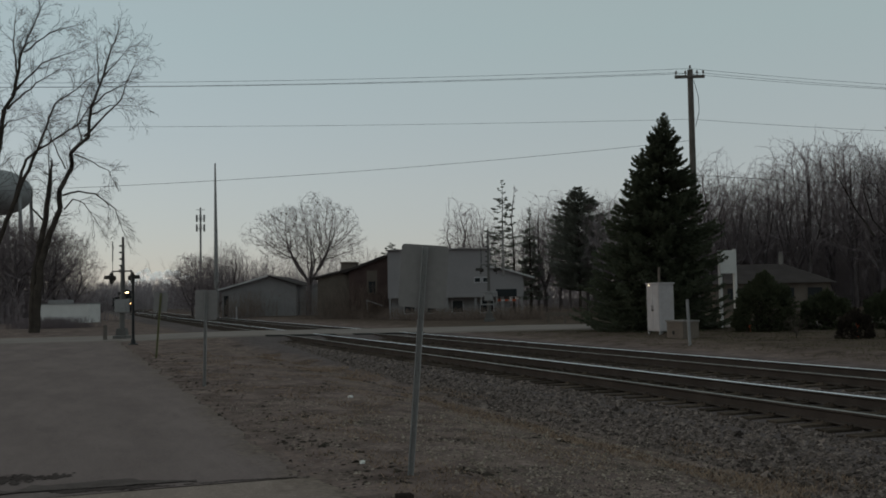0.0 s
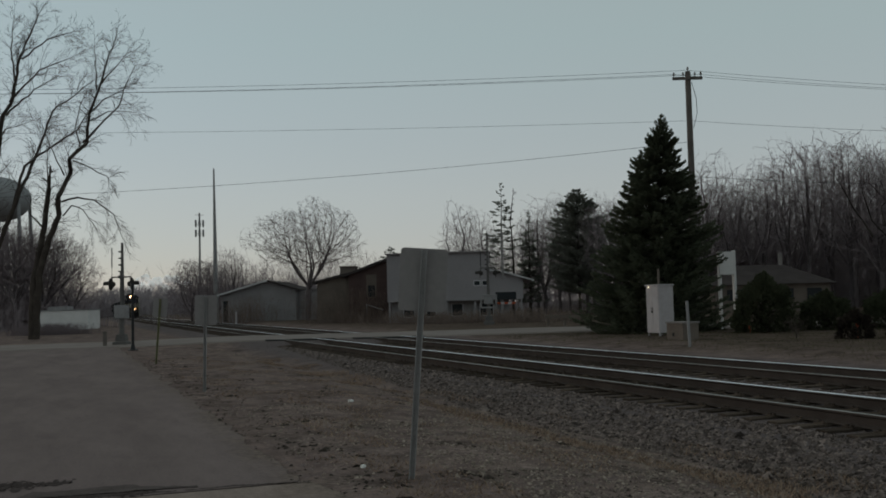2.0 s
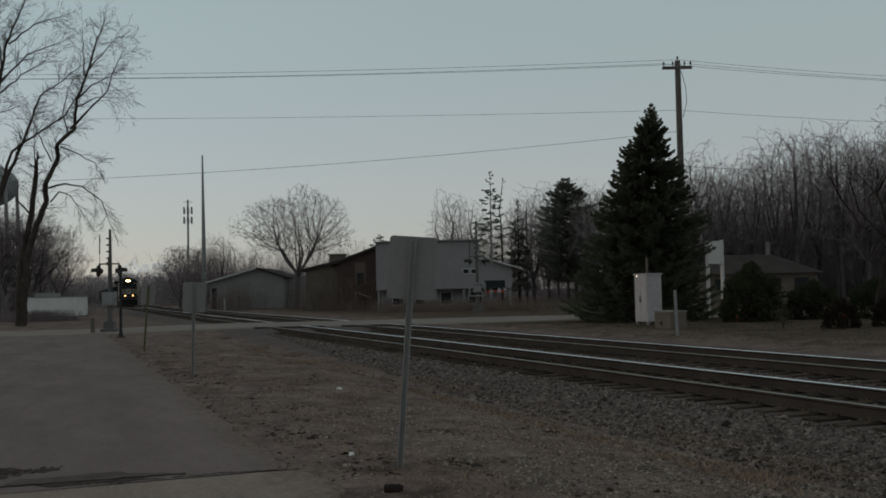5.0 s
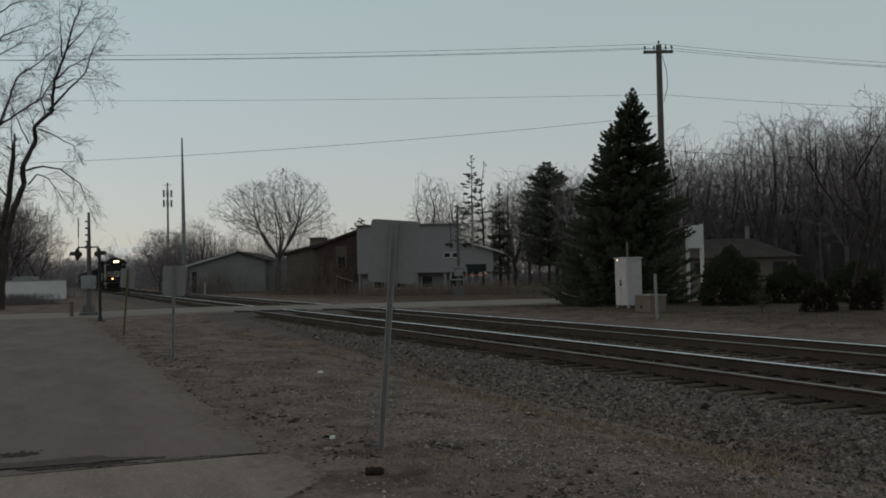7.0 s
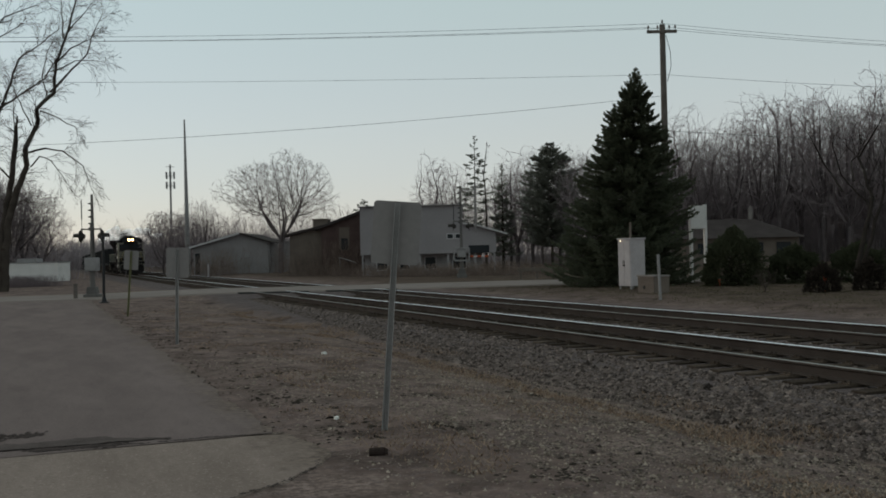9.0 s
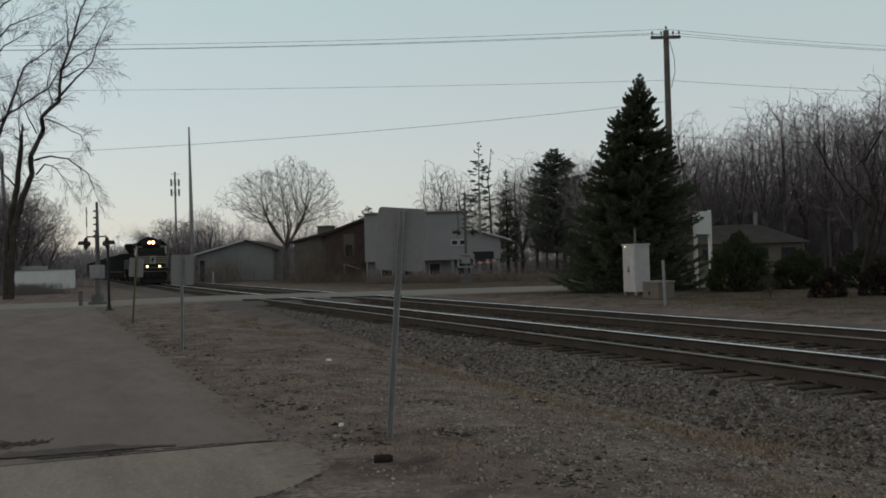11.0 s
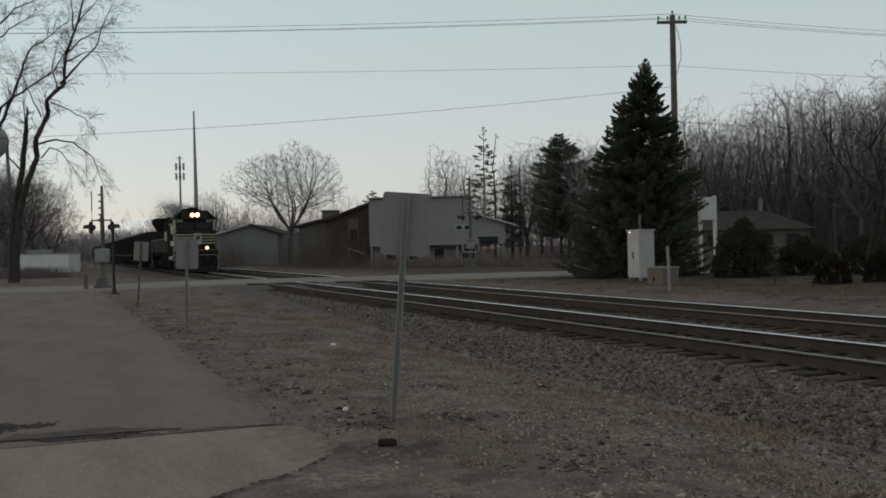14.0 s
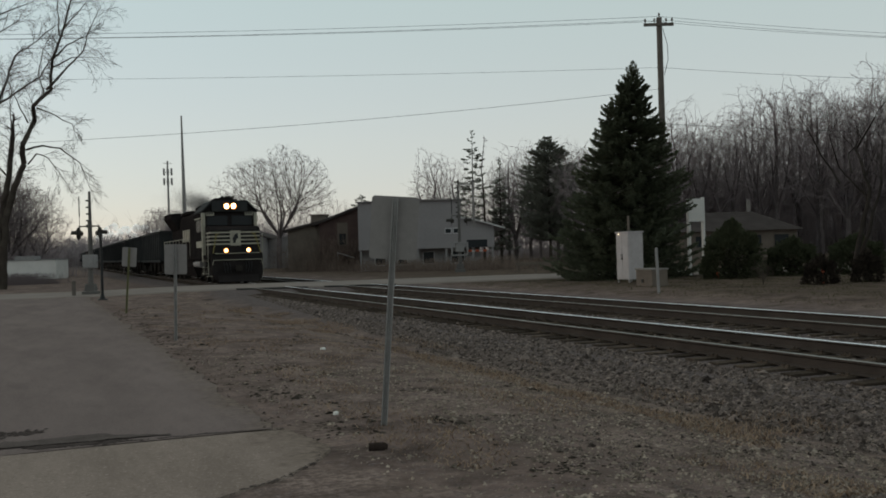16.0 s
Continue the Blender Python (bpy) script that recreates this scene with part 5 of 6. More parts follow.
tube(bm, (-0.475, 0.22, 1.9), (-0.50, 0.22, 1.9), 0.03, n=10)
part("lamp", bm, glow("small_cabinet_lamp", (1.0, 0.82, 0.55), 1.6), t, "small lit lamp under the roof's edge")
t.scale = (0.8, 0.78, 1.0)
t = thing("battery_box", (20.17, 29.35, 0.16), "low tan concrete battery box beside the cabinet", "box")
bm = B()
box(bm, -0.42, 0.42, -0.65, 0.65, -0.05, 0.58, 0.02)
part("body", bm, TAN, t)
bm = B()
box(bm, -0.46, 0.46, -0.69, 0.69, 0.58, 0.64, 0.015)
part("lid", bm, CONCRETE, t)
bm = B()
tube(bm, (-0.43, 0.1, 0.2), (-0.46, 0.1, 0.2), 0.07, n=10)
part("knockout", bm, BLACK, t)
t.scale = (0.78, 0.76, 1.0)
t = thing("marker_post", (18.15, 26.05, 0.12), "slim leaning white marker post beside the track", "post")
bm = B()
box(bm, -0.045, 0.045, -0.02, 0.02, -0.1, 1.42, 0.008)
o = part("post", bm, SILVER, t)
o.matrix_basis = pose(0, 0, 0, 0, -2.0, 0)
for at in ((24.6, 31.3, 0.2), (23.6, 24.7, 0.4)):
    t = thing("marker_flag", at, "small orange utility flag in the grass", "flag", "orange flags")
    bm = B()
    tube(bm, (0, 0, -0.3), (0, 0, 0.28), 0.008, n=5), box(bm, -0.06, 0.06, -0.006, 0.006, 0.18, 0.28, 0.002)
    part("flag", bm, ORANGE, t)

# white sign box on two posts
t = thing("sign_box", (28.6, 37.9, 0.2), "blank white sign box on two white posts", "sign", turn=-12)
bm = B()
box(bm, -0.42, 0.30, -0.12, 0.12, 2.45, 3.52, 0.03)
part("sign_case", bm, TRAILER, t)
for x, top in ((-0.36, 2.45), (0.36, 3.58)):
    bm = B()
    box(bm, x - 0.055, x + 0.055, -0.1, 0.1, -0.4, top, 0.01)
    part("post", bm, TRAILER, t)

# utility poles and wires
def utility_pole(at, height, turn):
    t = thing("utility_pole", at, "weathered wooden utility pole with a crossarm", "utility pole", "utility poles", turn=turn)
    bm = B()
    tube(bm, (0, 0, -0.5), (0, 0, height), 0.18, 0.13, 14)
    part("pole", bm, POLE_WOOD, t)
    bm = B()
    box(bm, -0.75, 0.65, -0.16, -0.06, height - 0.42, height - 0.28, 0.01)
    part("crossarm", bm, POLE_WOOD, t)
    for x, z in ((-0.68, height - 0.28), (-0.25, height - 0.28), (0.3, height - 0.28), (0.58, height - 0.28), (0.0, height)):
        bm = B()
        tube(bm, (x, -0.11 if x else 0, z), (x, -0.11 if x else 0, z + 0.12), 0.02, n=6), tube(bm, (x, -0.11 if x else 0, z + 0.1), (x, -0.11 if x else 0, z + 0.22), 0.055, 0.035, 10)
        part("insulator", bm, CONCRETE, t)
    bm = B()
    pts = [Vector((0.16, 0, height - 0.5)), Vector((0.34, -0.05, height - 1.3)), Vector((0.36, -0.05, height - 2.0)), Vector((0.18, 0, height - 2.7))]
    for a, b in zip(pts, pts[1:]):
        tube(bm, a, b, 0.015, n=5)
    part("drop_cable", bm, BLACK, t)
    return t


POLE_H = 12.1
P_MID, P_LEFT, P_RIGHT = (27.3, 38.5, 0.2), (-34.0, 60.0, 0.0), (68.0, 31.0, 0.2)
for at, turn in ((P_MID, -22.5), (P_LEFT, -22.5), (P_RIGHT, -5)):
    utility_pole(at, POLE_H, turn)


def wire(a, b, sag, rad, label):
    a, b = Vector(a), Vector(b)
    pts = [a.lerp(b, i / 24) - Vector((0, 0, 4 * sag * (i / 24) * (1 - i / 24))) for i in range(25)]
    side = Vector((-(b - a).y, (b - a).x, 0)).normalized()
    v = [tuple(p + side * rad * math.cos(k * 2 * math.pi / 5) + Vector((0, 0, rad * math.sin(k * 2 * math.pi / 5)))) for p in pts for k in range(5)]
    f = [(i * 5 + k, i * 5 + (k + 1) % 5, (i + 1) * 5 + (k + 1) % 5, (i + 1) * 5 + k) for i in range(24) for k in range(5)]
    return tagged(raw("overhead_wire", v, f, WIRE), label, "wire", "overhead wires")


def top(P, side, z):
    return (P[0] + side * 0.92, P[1] - side * 0.38, P[2] + z)


for side, z in ((0.0, POLE_H + 0.06), (-0.68, POLE_H - 0.12), (0.58, POLE_H - 0.16)):
    wire(top(P_MID, side, z), top(P_LEFT, side, z + 0.95), 0.68, 0.0085, "thin power wire along the road")
    wire(top(P_MID, side, z), top(P_RIGHT, side, z), 0.7, 0.0085, "thin power wire along the road")
wire(top(P_MID, 0, 9.75), top(P_LEFT, 0, 11.0), 0.46, 0.007, "thin lower wire along the road")
wire(top(P_MID, 0, 9.75), top(P_RIGHT, 0, 9.9), 0.6, 0.008, "thin lower wire along the road")
wire(top(P_MID, 0, 8.75), top(P_LEFT, 0, 7.6), 1.25, 0.009, "sagging telephone cable along the road")
wire(top(P_MID, 0, 7.1), top(P_RIGHT, 0, 7.3), 0.6, 0.011, "sagging telephone cable along the road")

# masts and the water tower far off
t = thing("tall_mast", (16.5, 120.9, 0.0), "tall slim tapered grey mast behind the shed", "mast")
bm = B()
tube(bm, (0, 0, 0), (-0.1, 0, 18.8), 0.36, 0.09, 12)
part("pole", bm, STEEL, t)
t = thing("cell_tower", (37.4, 309.2, 0.0), "distant cell tower with panel antennas", "tower")
bm = B()
tube(bm, (0, 0, 0), (0, 0, 31.5), 0.42, 0.26, 10)
part("pole", bm, STEEL, t)
for z in (25.0, 28.0, 30.8):
    bm = B()
    tube(bm, (-1.35, 0, z), (1.35, 0, z), 0.08, n=5), tube(bm, (0, -1.35, z), (0, 1.35, z), 0.08, n=5)
    ring = part("antenna_ring", bm, STEEL, t)
    for k in range(6 if z < 30 else 0):
        bm = B()
        x, y = 1.3 * math.cos(k * 1.05 + 0.3), 1.3 * math.sin(k * 1.05 + 0.3)
        box(bm, x - 0.22, x + 0.22, y - 0.15, y + 0.15, z - 0.9, z + 1.2, 0.03)
        part("antenna", bm, SILVER, ring)
wt = turned(-0.494 * 250, 250, 0)
t = thing("water_tower", wt, "distant pale grey water tower on legs", "water tower")
bm = B()
bmesh.ops.create_uvsphere(bm, u_segments=32, v_segments=20, radius=1.0, matrix=Matrix.Translation((0, 0, 31.5)) @ Matrix.Diagonal((9.0, 9.0, 6.0, 1)))
part("tank", bm, TANK, t, smooth=True)
for k in range(6):
    a = k * math.pi / 3 + 0.25
    bm = B()
    tube(bm, (10 * math.cos(a), 10 * math.sin(a), 0), (8.6 * math.cos(a), 8.6 * math.sin(a), 30), 0.45, n=8)
    part("leg", bm, TANK, t)

# a low pale cloud on the horizon beyond the line
t = thing("low_cloud", (0, 2400, 9), "low pale cloud on the horizon beyond the railway", "cloud", kind="structure")
bm = B()
cr = random.Random(17)
for u, z, w in ((150, 50, 12), (158, 62, 11), (163, 70, 8), (168, 64, 11), (180, 56, 14), (195, 62, 15), (212, 60, 16), (230, 63, 14), (246, 56, 14), (262, 52, 12), (205, 46, 18), (170, 44, 16), (140, 44, 12)):
    for _ in range(5):
        bmesh.ops.create_icosphere(bm, subdivisions=3, radius=w * cr.uniform(0.35, 0.8), matrix=Matrix.Translation((u + cr.gauss(0, w * 0.45), cr.gauss(0, 8), z + cr.gauss(0, w * 0.3))))
for v in bm.verts:
    v.co += Vector((1, 0, 1)) * (1.6 * noise.noise(v.co * 0.09) + 0.5 * noise.noise(v.co * 0.3))
# faint emission stands in for sunlight on the cloud
CLOUD = glow("self_lit_cloud", (0.88, 0.85, 0.82), 0.17)
part("cloud_bank", bm, CLOUD, t, smooth=True)

# ---- buildings ----
def windowed(parent, x0, x1, z0, z1, y, wide=0.07, name="window", frame_mat=None):
    bm = B()
    for a, b, c, d in ((x0 - wide, x1 + wide, z1, z1 + wide), (x0 - wide, x1 + wide, z0 - wide, z0), (x0 - wide, x0, z0, z1), (x1, x1 + wide, z0, z1)):
        box(bm, a, b, y - 0.05, y + 0.02, c, d)
    w = part(name, bm, frame_mat or TRIM, parent, "tan framed window" if frame_mat else "white framed window")
    bm = B()
    box(bm, x0, x1, y - 0.02, y + 0.01, z0, z1)
    part("pane", bm, PANE, w)
    return w


t = thing("grey_house", turned(-6.55, 76.0, 0.2), "pale grey sided two-storey house with overhanging upper floor", "house", turn=-22.5)
bm = B()
prism(bm, [(0.0, 1.6), (10.55, 1.6), (10.55, 3.25), (8.9, 3.75), (8.0, 3.9), (8.0, 5.35), (0.0, 5.35)], "y", 0, 9)
part("upper_wall", bm, SIDING, t)
for i in range(21):
    bm = B()
    z = 1.65 + i * 0.175
    x1 = 7.98 if z > 3.2 else 10.53
    prism(bm, [(-0.022, z), (-0.002, z), (-0.002, z + 0.17), (-0.008, z + 0.17)], "x", 0.02, x1)
    part("siding_board", bm, SIDING, t)
bm = B()
prism(bm, [(-0.15, 5.35), (8.15, 5.35), (8.15, 5.41), (4.0, 5.45), (-0.15, 5.41)], "y", -0.25, 9.2)
part("roof", bm, SIDING, t)
bm = B()
prism(bm, [(8.0, 3.98), (9.0, 3.84), (11.4, 3.10), (11.4, 2.98), (9.0, 3.72), (8.0, 3.86)], "y", -0.4, 9.2)
part("wing_roof", bm, TRIM, t, "pale sloping roof edge of the wing")
bm = B()
box(bm, 0.2, 9.5, 1.2, 8.8, -0.3, 1.6)
part("lower_wall", bm, SHED_WALL, t, "shaded lower wall")
for x in (0.15, 2.4, 4.6, 6.8, 8.9, 10.4):
    bm = B()
    box(bm, x - 0.07, x + 0.07, 0.05, 0.2, -0.3, 1.6)
    part("post", bm, SHED_WALL, t)
windowed(t, 6.78, 7.2, 2.78, 3.1, -0.02), windowed(t, 7.42, 7.85, 2.78, 3.1, -0.02)
for a, b in ((1.2, 2.0), (3.0, 3.7), (5.0, 5.8), (7.2, 8.2)):
    windowed(t, a, b, 0.45, 1.35, 1.18)
# flat dark panel on the wall paints the shade inside an opening
bm = B()
box(bm, 8.4, 10.0, -0.06, 0.0, 1.62, 2.2, 0.0)
part("opening_shade", bm, PANE, t, "flat dark panel for the shaded opening under the wing")

t = thing("brick_house", turned(-12.0, 85.0, 0.2), "red-brown brick house with a dark gable roof", "house", turn=-22.5)
bm = B()
prism(bm, [(1.3, -0.3), (6.3, -0.3), (6.3, 3.9), (4.8, 5.35), (1.3, 4.1)], "y", 0, 9)
part("wall", bm, BRICK, t)
bm = B()
prism(bm, [(0.8, 4.1), (4.8, 5.55), (6.9, 3.75), (6.9, 3.55), (4.8, 5.33), (0.8, 3.88)], "y", -0.4, 9.4)
part("roof", bm, SHINGLE, t)
bm = B()
box(bm, 2.85, 3.75, -0.03, 0.01, 2.2, 4.1)
part("panel", bm, TAN, t, "tan panel round the upper window")
w = windowed(t, 3.0, 3.6, 2.15, 3.15, -0.05, 0.06, frame_mat=TAN)
bm = B()
prism(bm, [(-1.6, -0.3), (1.28, -0.3), (1.28, 4.15), (-1.6, 3.5)], "y", 0.8, 8.5)
part("side_wing", bm, TAN, t, "dull tan side wing")
bm = B()
prism(bm, [(-2.0, 3.42), (1.29, 4.18), (1.29, 4.36), (-2.0, 3.6)], "y", 0.4, 8.8)
part("wing_roof", bm, SHINGLE, t)
bm = B()
box(bm, 0.2, 1.5, 3.0, 5.2, 3.9, 4.9), box(bm, 0.1, 1.6, 2.9, 5.3, 4.9, 5.02, 0.02)
part("dormer", bm, TAN, t, "boxy dull dormer on the wing's roof")
bm = B()
prism(bm, [(2.9, 1.55), (4.3, 1.05), (4.3, 0.98), (2.9, 1.48)], "y", -1.0, -0.1), tube(bm, (2.95, -0.9, -0.2), (2.95, -0.9, 1.5), 0.05, n=6)
part("porch_roof", bm, TRIM, t, "small pale porch roof")

t = thing("grey_shed", turned(-27.8, 108.0, 0.2), "grey gabled workshop with a pale door", "shed", turn=-22.5)
bm = B()
prism(bm, [(0, -0.3), (8.3, -0.3), (8.3, 3.4), (5.25, 4.35), (0.0, 3.0)], "y", 0, 12)
part("wall", bm, SHED_WALL, t)
bm = B()
prism(bm, [(-0.3, 3.0), (5.25, 4.5), (8.7, 3.42), (8.7, 3.27), (5.25, 4.32), (-0.3, 2.82)], "y", -0.5, 12.5)
part("roof", bm, SHINGLE, t)
bm = B()
prism(bm, [(-0.32, 3.02), (5.25, 4.53), (5.25, 4.33), (-0.32, 2.82)], "y", -0.56, -0.5)
part("fascia", bm, TRIM, t, "pale roof edge")
bm = B()
box(bm, 4.9, 6.4, -0.04, 0.0, 0.0, 2.1)
part("door", bm, SILVER, t, "pale workshop door")
bm = B()
box(bm, 8.3, 13.2, 1.5, 9, -0.3, 3.3), box(bm, 10.0, 13.4, 1.3, 9.2, 3.3, 3.5)
part("long_wing", bm, SHED_WALL, t)
bm = B()
box(bm, 0.2, 0.75, -0.03, 0.0, 0.0, 2.3)
part("dark_doorway", bm, PANE, t)

t = thing("ranch_house", turned(20.2, 82.0, 0.25), "low ranch house with a dark hipped roof behind shrubs", "house", turn=-22.5)
bm = B()
box(bm, 0, 9.5, 0, 8, -0.3, 2.3)
part("wall", bm, TAN, t)
bm = B()
vs = [bm.verts.new(p) for p in ((-0.5, -0.5, 2.3), (10, -0.5, 2.3), (10, 8.5, 2.3), (-0.5, 8.5, 2.3), (3.0, 4, 4.0), (7.0, 4, 4.0))]
for f in ((0, 1, 5, 4), (1, 2, 5), (2, 3, 4, 5), (3, 0, 4), (3, 2, 1, 0)):
    bm.faces.new([vs[i] for i in f])
part("roof", bm, SHINGLE, t)
bm = B()
box(bm, 6.6, 6.88, 3.85, 4.15, 3.6, 5.0)
part("chimney", bm, CONCRETE, t)
for a, b in ((1.0, 2.4), (5.5, 6.5), (7.6, 8.8)):
    windowed(t, a, b, 1.0, 1.9, -0.02, 0.03, frame_mat=TAN)
t = thing("far_house", turned(43.0, 104.0, 0.25), "two-storey house half hidden in the wood", "house", turn=-22.5)
bm = B()
box(bm, 0, 11, 0, 8, -0.3, 5.0)
part("wall", bm, TAN, t)
bm = B()
prism(bm, [(-0.4, 5.0), (11.4, 5.0), (9.0, 6.6), (2.0, 6.6)], "y", -0.4, 8.4)
part("roof", bm, SHINGLE, t)
for a in (0.8, 3.2, 5.6, 8.6):
    windowed(t, a, a + 1.1, 0.9, 2.0, -0.02, 0.03), windowed(t, a, a + 1.1, 3.2, 4.4, -0.02, 0.03)

t = thing("white_trailer", turned(-33.6, 75.0, 0.45), "low white box trailer in the brush", "trailer", turn=-22.5)
bm = B()
box(bm, 0, 3.9, 0, 2.4, -0.1, 1.35, 0.03)
part("body", bm, TRAILER, t)
bm = B()
box(bm, -0.05, 3.95, -0.05, 2.45, 1.35, 1.43, 0.02), box(bm, 0.5, 2.0, 0.5, 1.8, 1.43, 1.7, 0.03)
part("roof", bm, SILVER, t)
for x in (0.9, 1.8):
    bm = B()
    tube(bm, (x, -0.06, -0.12), (x, 0.2, -0.12), 0.32, n=16)
    part("wheel", bm, BLACK, t)

# litter and a lost brick in the dirt
LITTER = material("white_paper", (0.78, 0.77, 0.74), (0.66, 0.65, 0.62), 0.9, scale=8, fine=40, bump=0.1)
for at, s in (((4.67, 17.04, -0.035), 0.042), ((2.8, 9.79, 0.02), 0.024)):
    t = thing("litter", at, "scrap of white litter on the dirt", "litter", "white litter", turn=20)
    bm = B()
    prism(bm, [(-s, -0.03), (s, -0.03), (s * 0.95, s * 0.2), (s * 0.5, s * 0.55), (-s * 0.2, s * 0.4), (-s * 0.8, s * 0.5)], "y", -s * 0.7, s * 0.7)
    part("scrap", bm, LITTER, t)
t = thing("black_lump", (2.60, 7.84, 0.0), "charred rounded block lying in the dirt", "block", turn=-18)
bm = B()
tube(bm, (-0.078, 0, 0.028), (0.05, 0.004, 0.028), 0.036, 0.038, 14), tube(bm, (0.05, 0.004, 0.028), (0.08, 0.006, 0.026), 0.038, 0.022, 14)
part("block", bm, material("charred_wood", (0.046, 0.034, 0.030), (0.022, 0.016, 0.014), 0.9, scale=20, fine=120), t)

# a low timber rail and a small marker beyond the road
t = thing("timber_rail", turned(4.25, 56.5, 0.2), "low weathered timber rail beside the road", "rail", turn=-22.5)
for x in (0.1, 1.05, 2.0):
    bm = B()
    box(bm, x - 0.07, x + 0.07, -0.07, 0.07, -0.2, 0.55, 0.01)
    part("post", bm, TAN, t)
bm = B()
box(bm, -0.1, 2.2, -0.12, -0.06, 0.42, 0.62, 0.01)
part("beam", bm, TAN, t)
t = thing("marker_post", turned(-24.0, 99.0, 0.2), "small white marker post by the far line", "post")
bm = B()
box(bm, -0.06, 0.06, -0.06, 0.06, -0.2, 1.1, 0.01)
part("post", bm, WHITE, t)

# ---- the train: a black locomotive and loaded hopper cars; in their own space they head towards -y, and z = 0 is the rail head ----
def wheelset(parent, y, r=0.5):
    bm = B()
    for s in (-1, 1):
        tube(bm, (s * 0.70, y, r), (s * 0.83, y, r), r, n=24), tube(bm, (s * 0.61, y, r), (s * 0.70, y, r), r + 0.03, n=24)
    tube(bm, (-0.7, y, r), (0.7, y, r), 0.09, n=10)
    return part("wheelset", bm, UNDER, parent)


def truck(parent, y, axles, base, r):
    bm = B()
    for s in (-1, 1):
        x = s * 0.98
        prism(bm, [(y - base / 2 - 0.5, 0.45), (y - base / 2 - 0.3, 0.75), (y - 0.4, 0.95), (y + 0.4, 0.95), (y + base / 2 + 0.3, 0.75), (y + base / 2 + 0.5, 0.45), (y + base / 2 + 0.2, 0.36), (y + 0.4, 0.5), (y - 0.4, 0.5), (y - base / 2 - 0.2, 0.36)], "x", x - 0.08, x + 0.08)
        for k in range(axles):
            yy = y - base / 2 + base * k / (axles - 1)
            box(bm, x - 0.12 if s < 0 else x, x if s < 0 else x + 0.12, yy - 0.16, yy + 0.16, 0.36, 0.68, 0.02)
    t = part("truck", bm, UNDER, parent, "dark sprung truck")
    for k in range(axles):
        wheelset(t, y - base / 2 + base * k / (axles - 1), r)
    return t


def locomotive():
    t = thing("locomotive", (0, 0, 0), "black diesel locomotive with white nose stripes and lit headlights", "locomotive")
    bm = B()
    box(bm, -1.5, 1.5, -10.3, 10.6, 1.35, 1.62, 0.03)
    for s in (-1, 1):
        box(bm, s * 1.53 - 0.02, s * 1.53 + 0.02, -9.6, 10.4, 1.42, 1.60)
    part("frame", bm, LOCO_BLACK, t)
    bm = B()
    box(bm, -1.4, 1.4, -10.75, -10.3, 0.62, 1.68, 0.05)
    prism(bm, [(-1.05, 0.10), (1.05, 0.10), (1.28, 0.3), (1.38, 0.66), (-1.38, 0.66), (-1.28, 0.3)], "y", -10.9, -10.45)
    prism(bm, [(-10.9, 0.1), (-11.15, 0.12), (-10.78, 0.66)], "x", -1.1, 1.1)
    part("pilot", bm, LOCO_BLACK, t, "dark pilot and snow plough")
    bm = B()
    tube(bm, (0, -11.2, 0.85), (0, -10.5, 0.85), 0.13, n=10), box(bm, -0.16, 0.16, -11.35, -11.1, 0.68, 1.02, 0.04)
    part("coupler", bm, UNDER, t)
    for x in (-0.75, -0.6, -0.45, 0.45, 0.6, 0.75):
        bm = B()
        pts = [(x, -10.76, 1.2), (x, -10.95, 1.05), (x * 0.96, -10.98, 0.8), (x * 0.9, -10.95, 0.62)]
        for a, b in zip(pts, pts[1:]):
            tube(bm, a, b, 0.028, n=6)
        part("brake_hose", bm, BLACK, t)
    bm = B()
    tube(bm, (-1.3, -10.82, 1.32), (1.3, -10.82, 1.32), 0.018, n=6), tube(bm, (-1.3, -10.82, 1.32), (-1.36, -10.82, 1.05), 0.018, n=6), tube(bm, (1.3, -10.82, 1.32), (1.36, -10.82, 1.05), 0.018, n=6)
    part("uncoupling_lever", bm, STRIPE, t, "thin pale uncoupling lever")
    bm = B()
    box(bm, -1.2, 1.2, -10.82, -10.68, 1.66, 1.70, 0.01)
    part("anticlimber_edge", bm, STRIPE, t, "white edge of the front step")
    # short hood, tapering forward
    bm = B()
    prism(bm, [(-10.3, 1.62), (-8.55, 1.62), (-8.55, 3.24), (-9.9, 3.16), (-10.2, 3.06), (-10.3, 2.96)], "x", -1.36, 1.36)
    nose = part("nose", bm, LOCO_BLACK, t, "black nose with white stripes")
    for k in range(4):
        z = 2.16 + k * 0.21
        for x0, x1 in ((-1.36, -0.29), (0.29, 1.36)):
            bm = B()
            box(bm, x0, x1, -10.31, -10.28, z, z + 0.085)
            part("stripe", bm, STRIPE, nose)
            side = min(x0, x1) if x0 < 0 else x1
            bm = B()
            box(bm, side - 0.004, side + 0.004, -10.28, -8.6, z, z + 0.085)
            part("stripe", bm, STRIPE, nose)
    bm = B()
    box(bm, -0.29, 0.29, -10.316, -10.29, 2.10, 2.93, 0.004)
    part("emblem", bm, STRIPE, nose, "pale emblem panel")
    bm = B()
    prism(bm, [(-0.12, 2.24), (-0.02, 2.24), (0.05, 2.46), (0.16, 2.52), (0.12, 2.82), (0.0, 2.74), (-0.16, 2.52)], "y", -10.324, -10.31)
    part("emblem_figure", bm, BLACK, nose, "plain dark emblem shape")
    bm = B()
    box(bm, -0.72, -0.1, -10.325, -10.29, 1.70, 2.06, 0.01)
    part("nose_door", bm, LOCO_BLACK, nose)
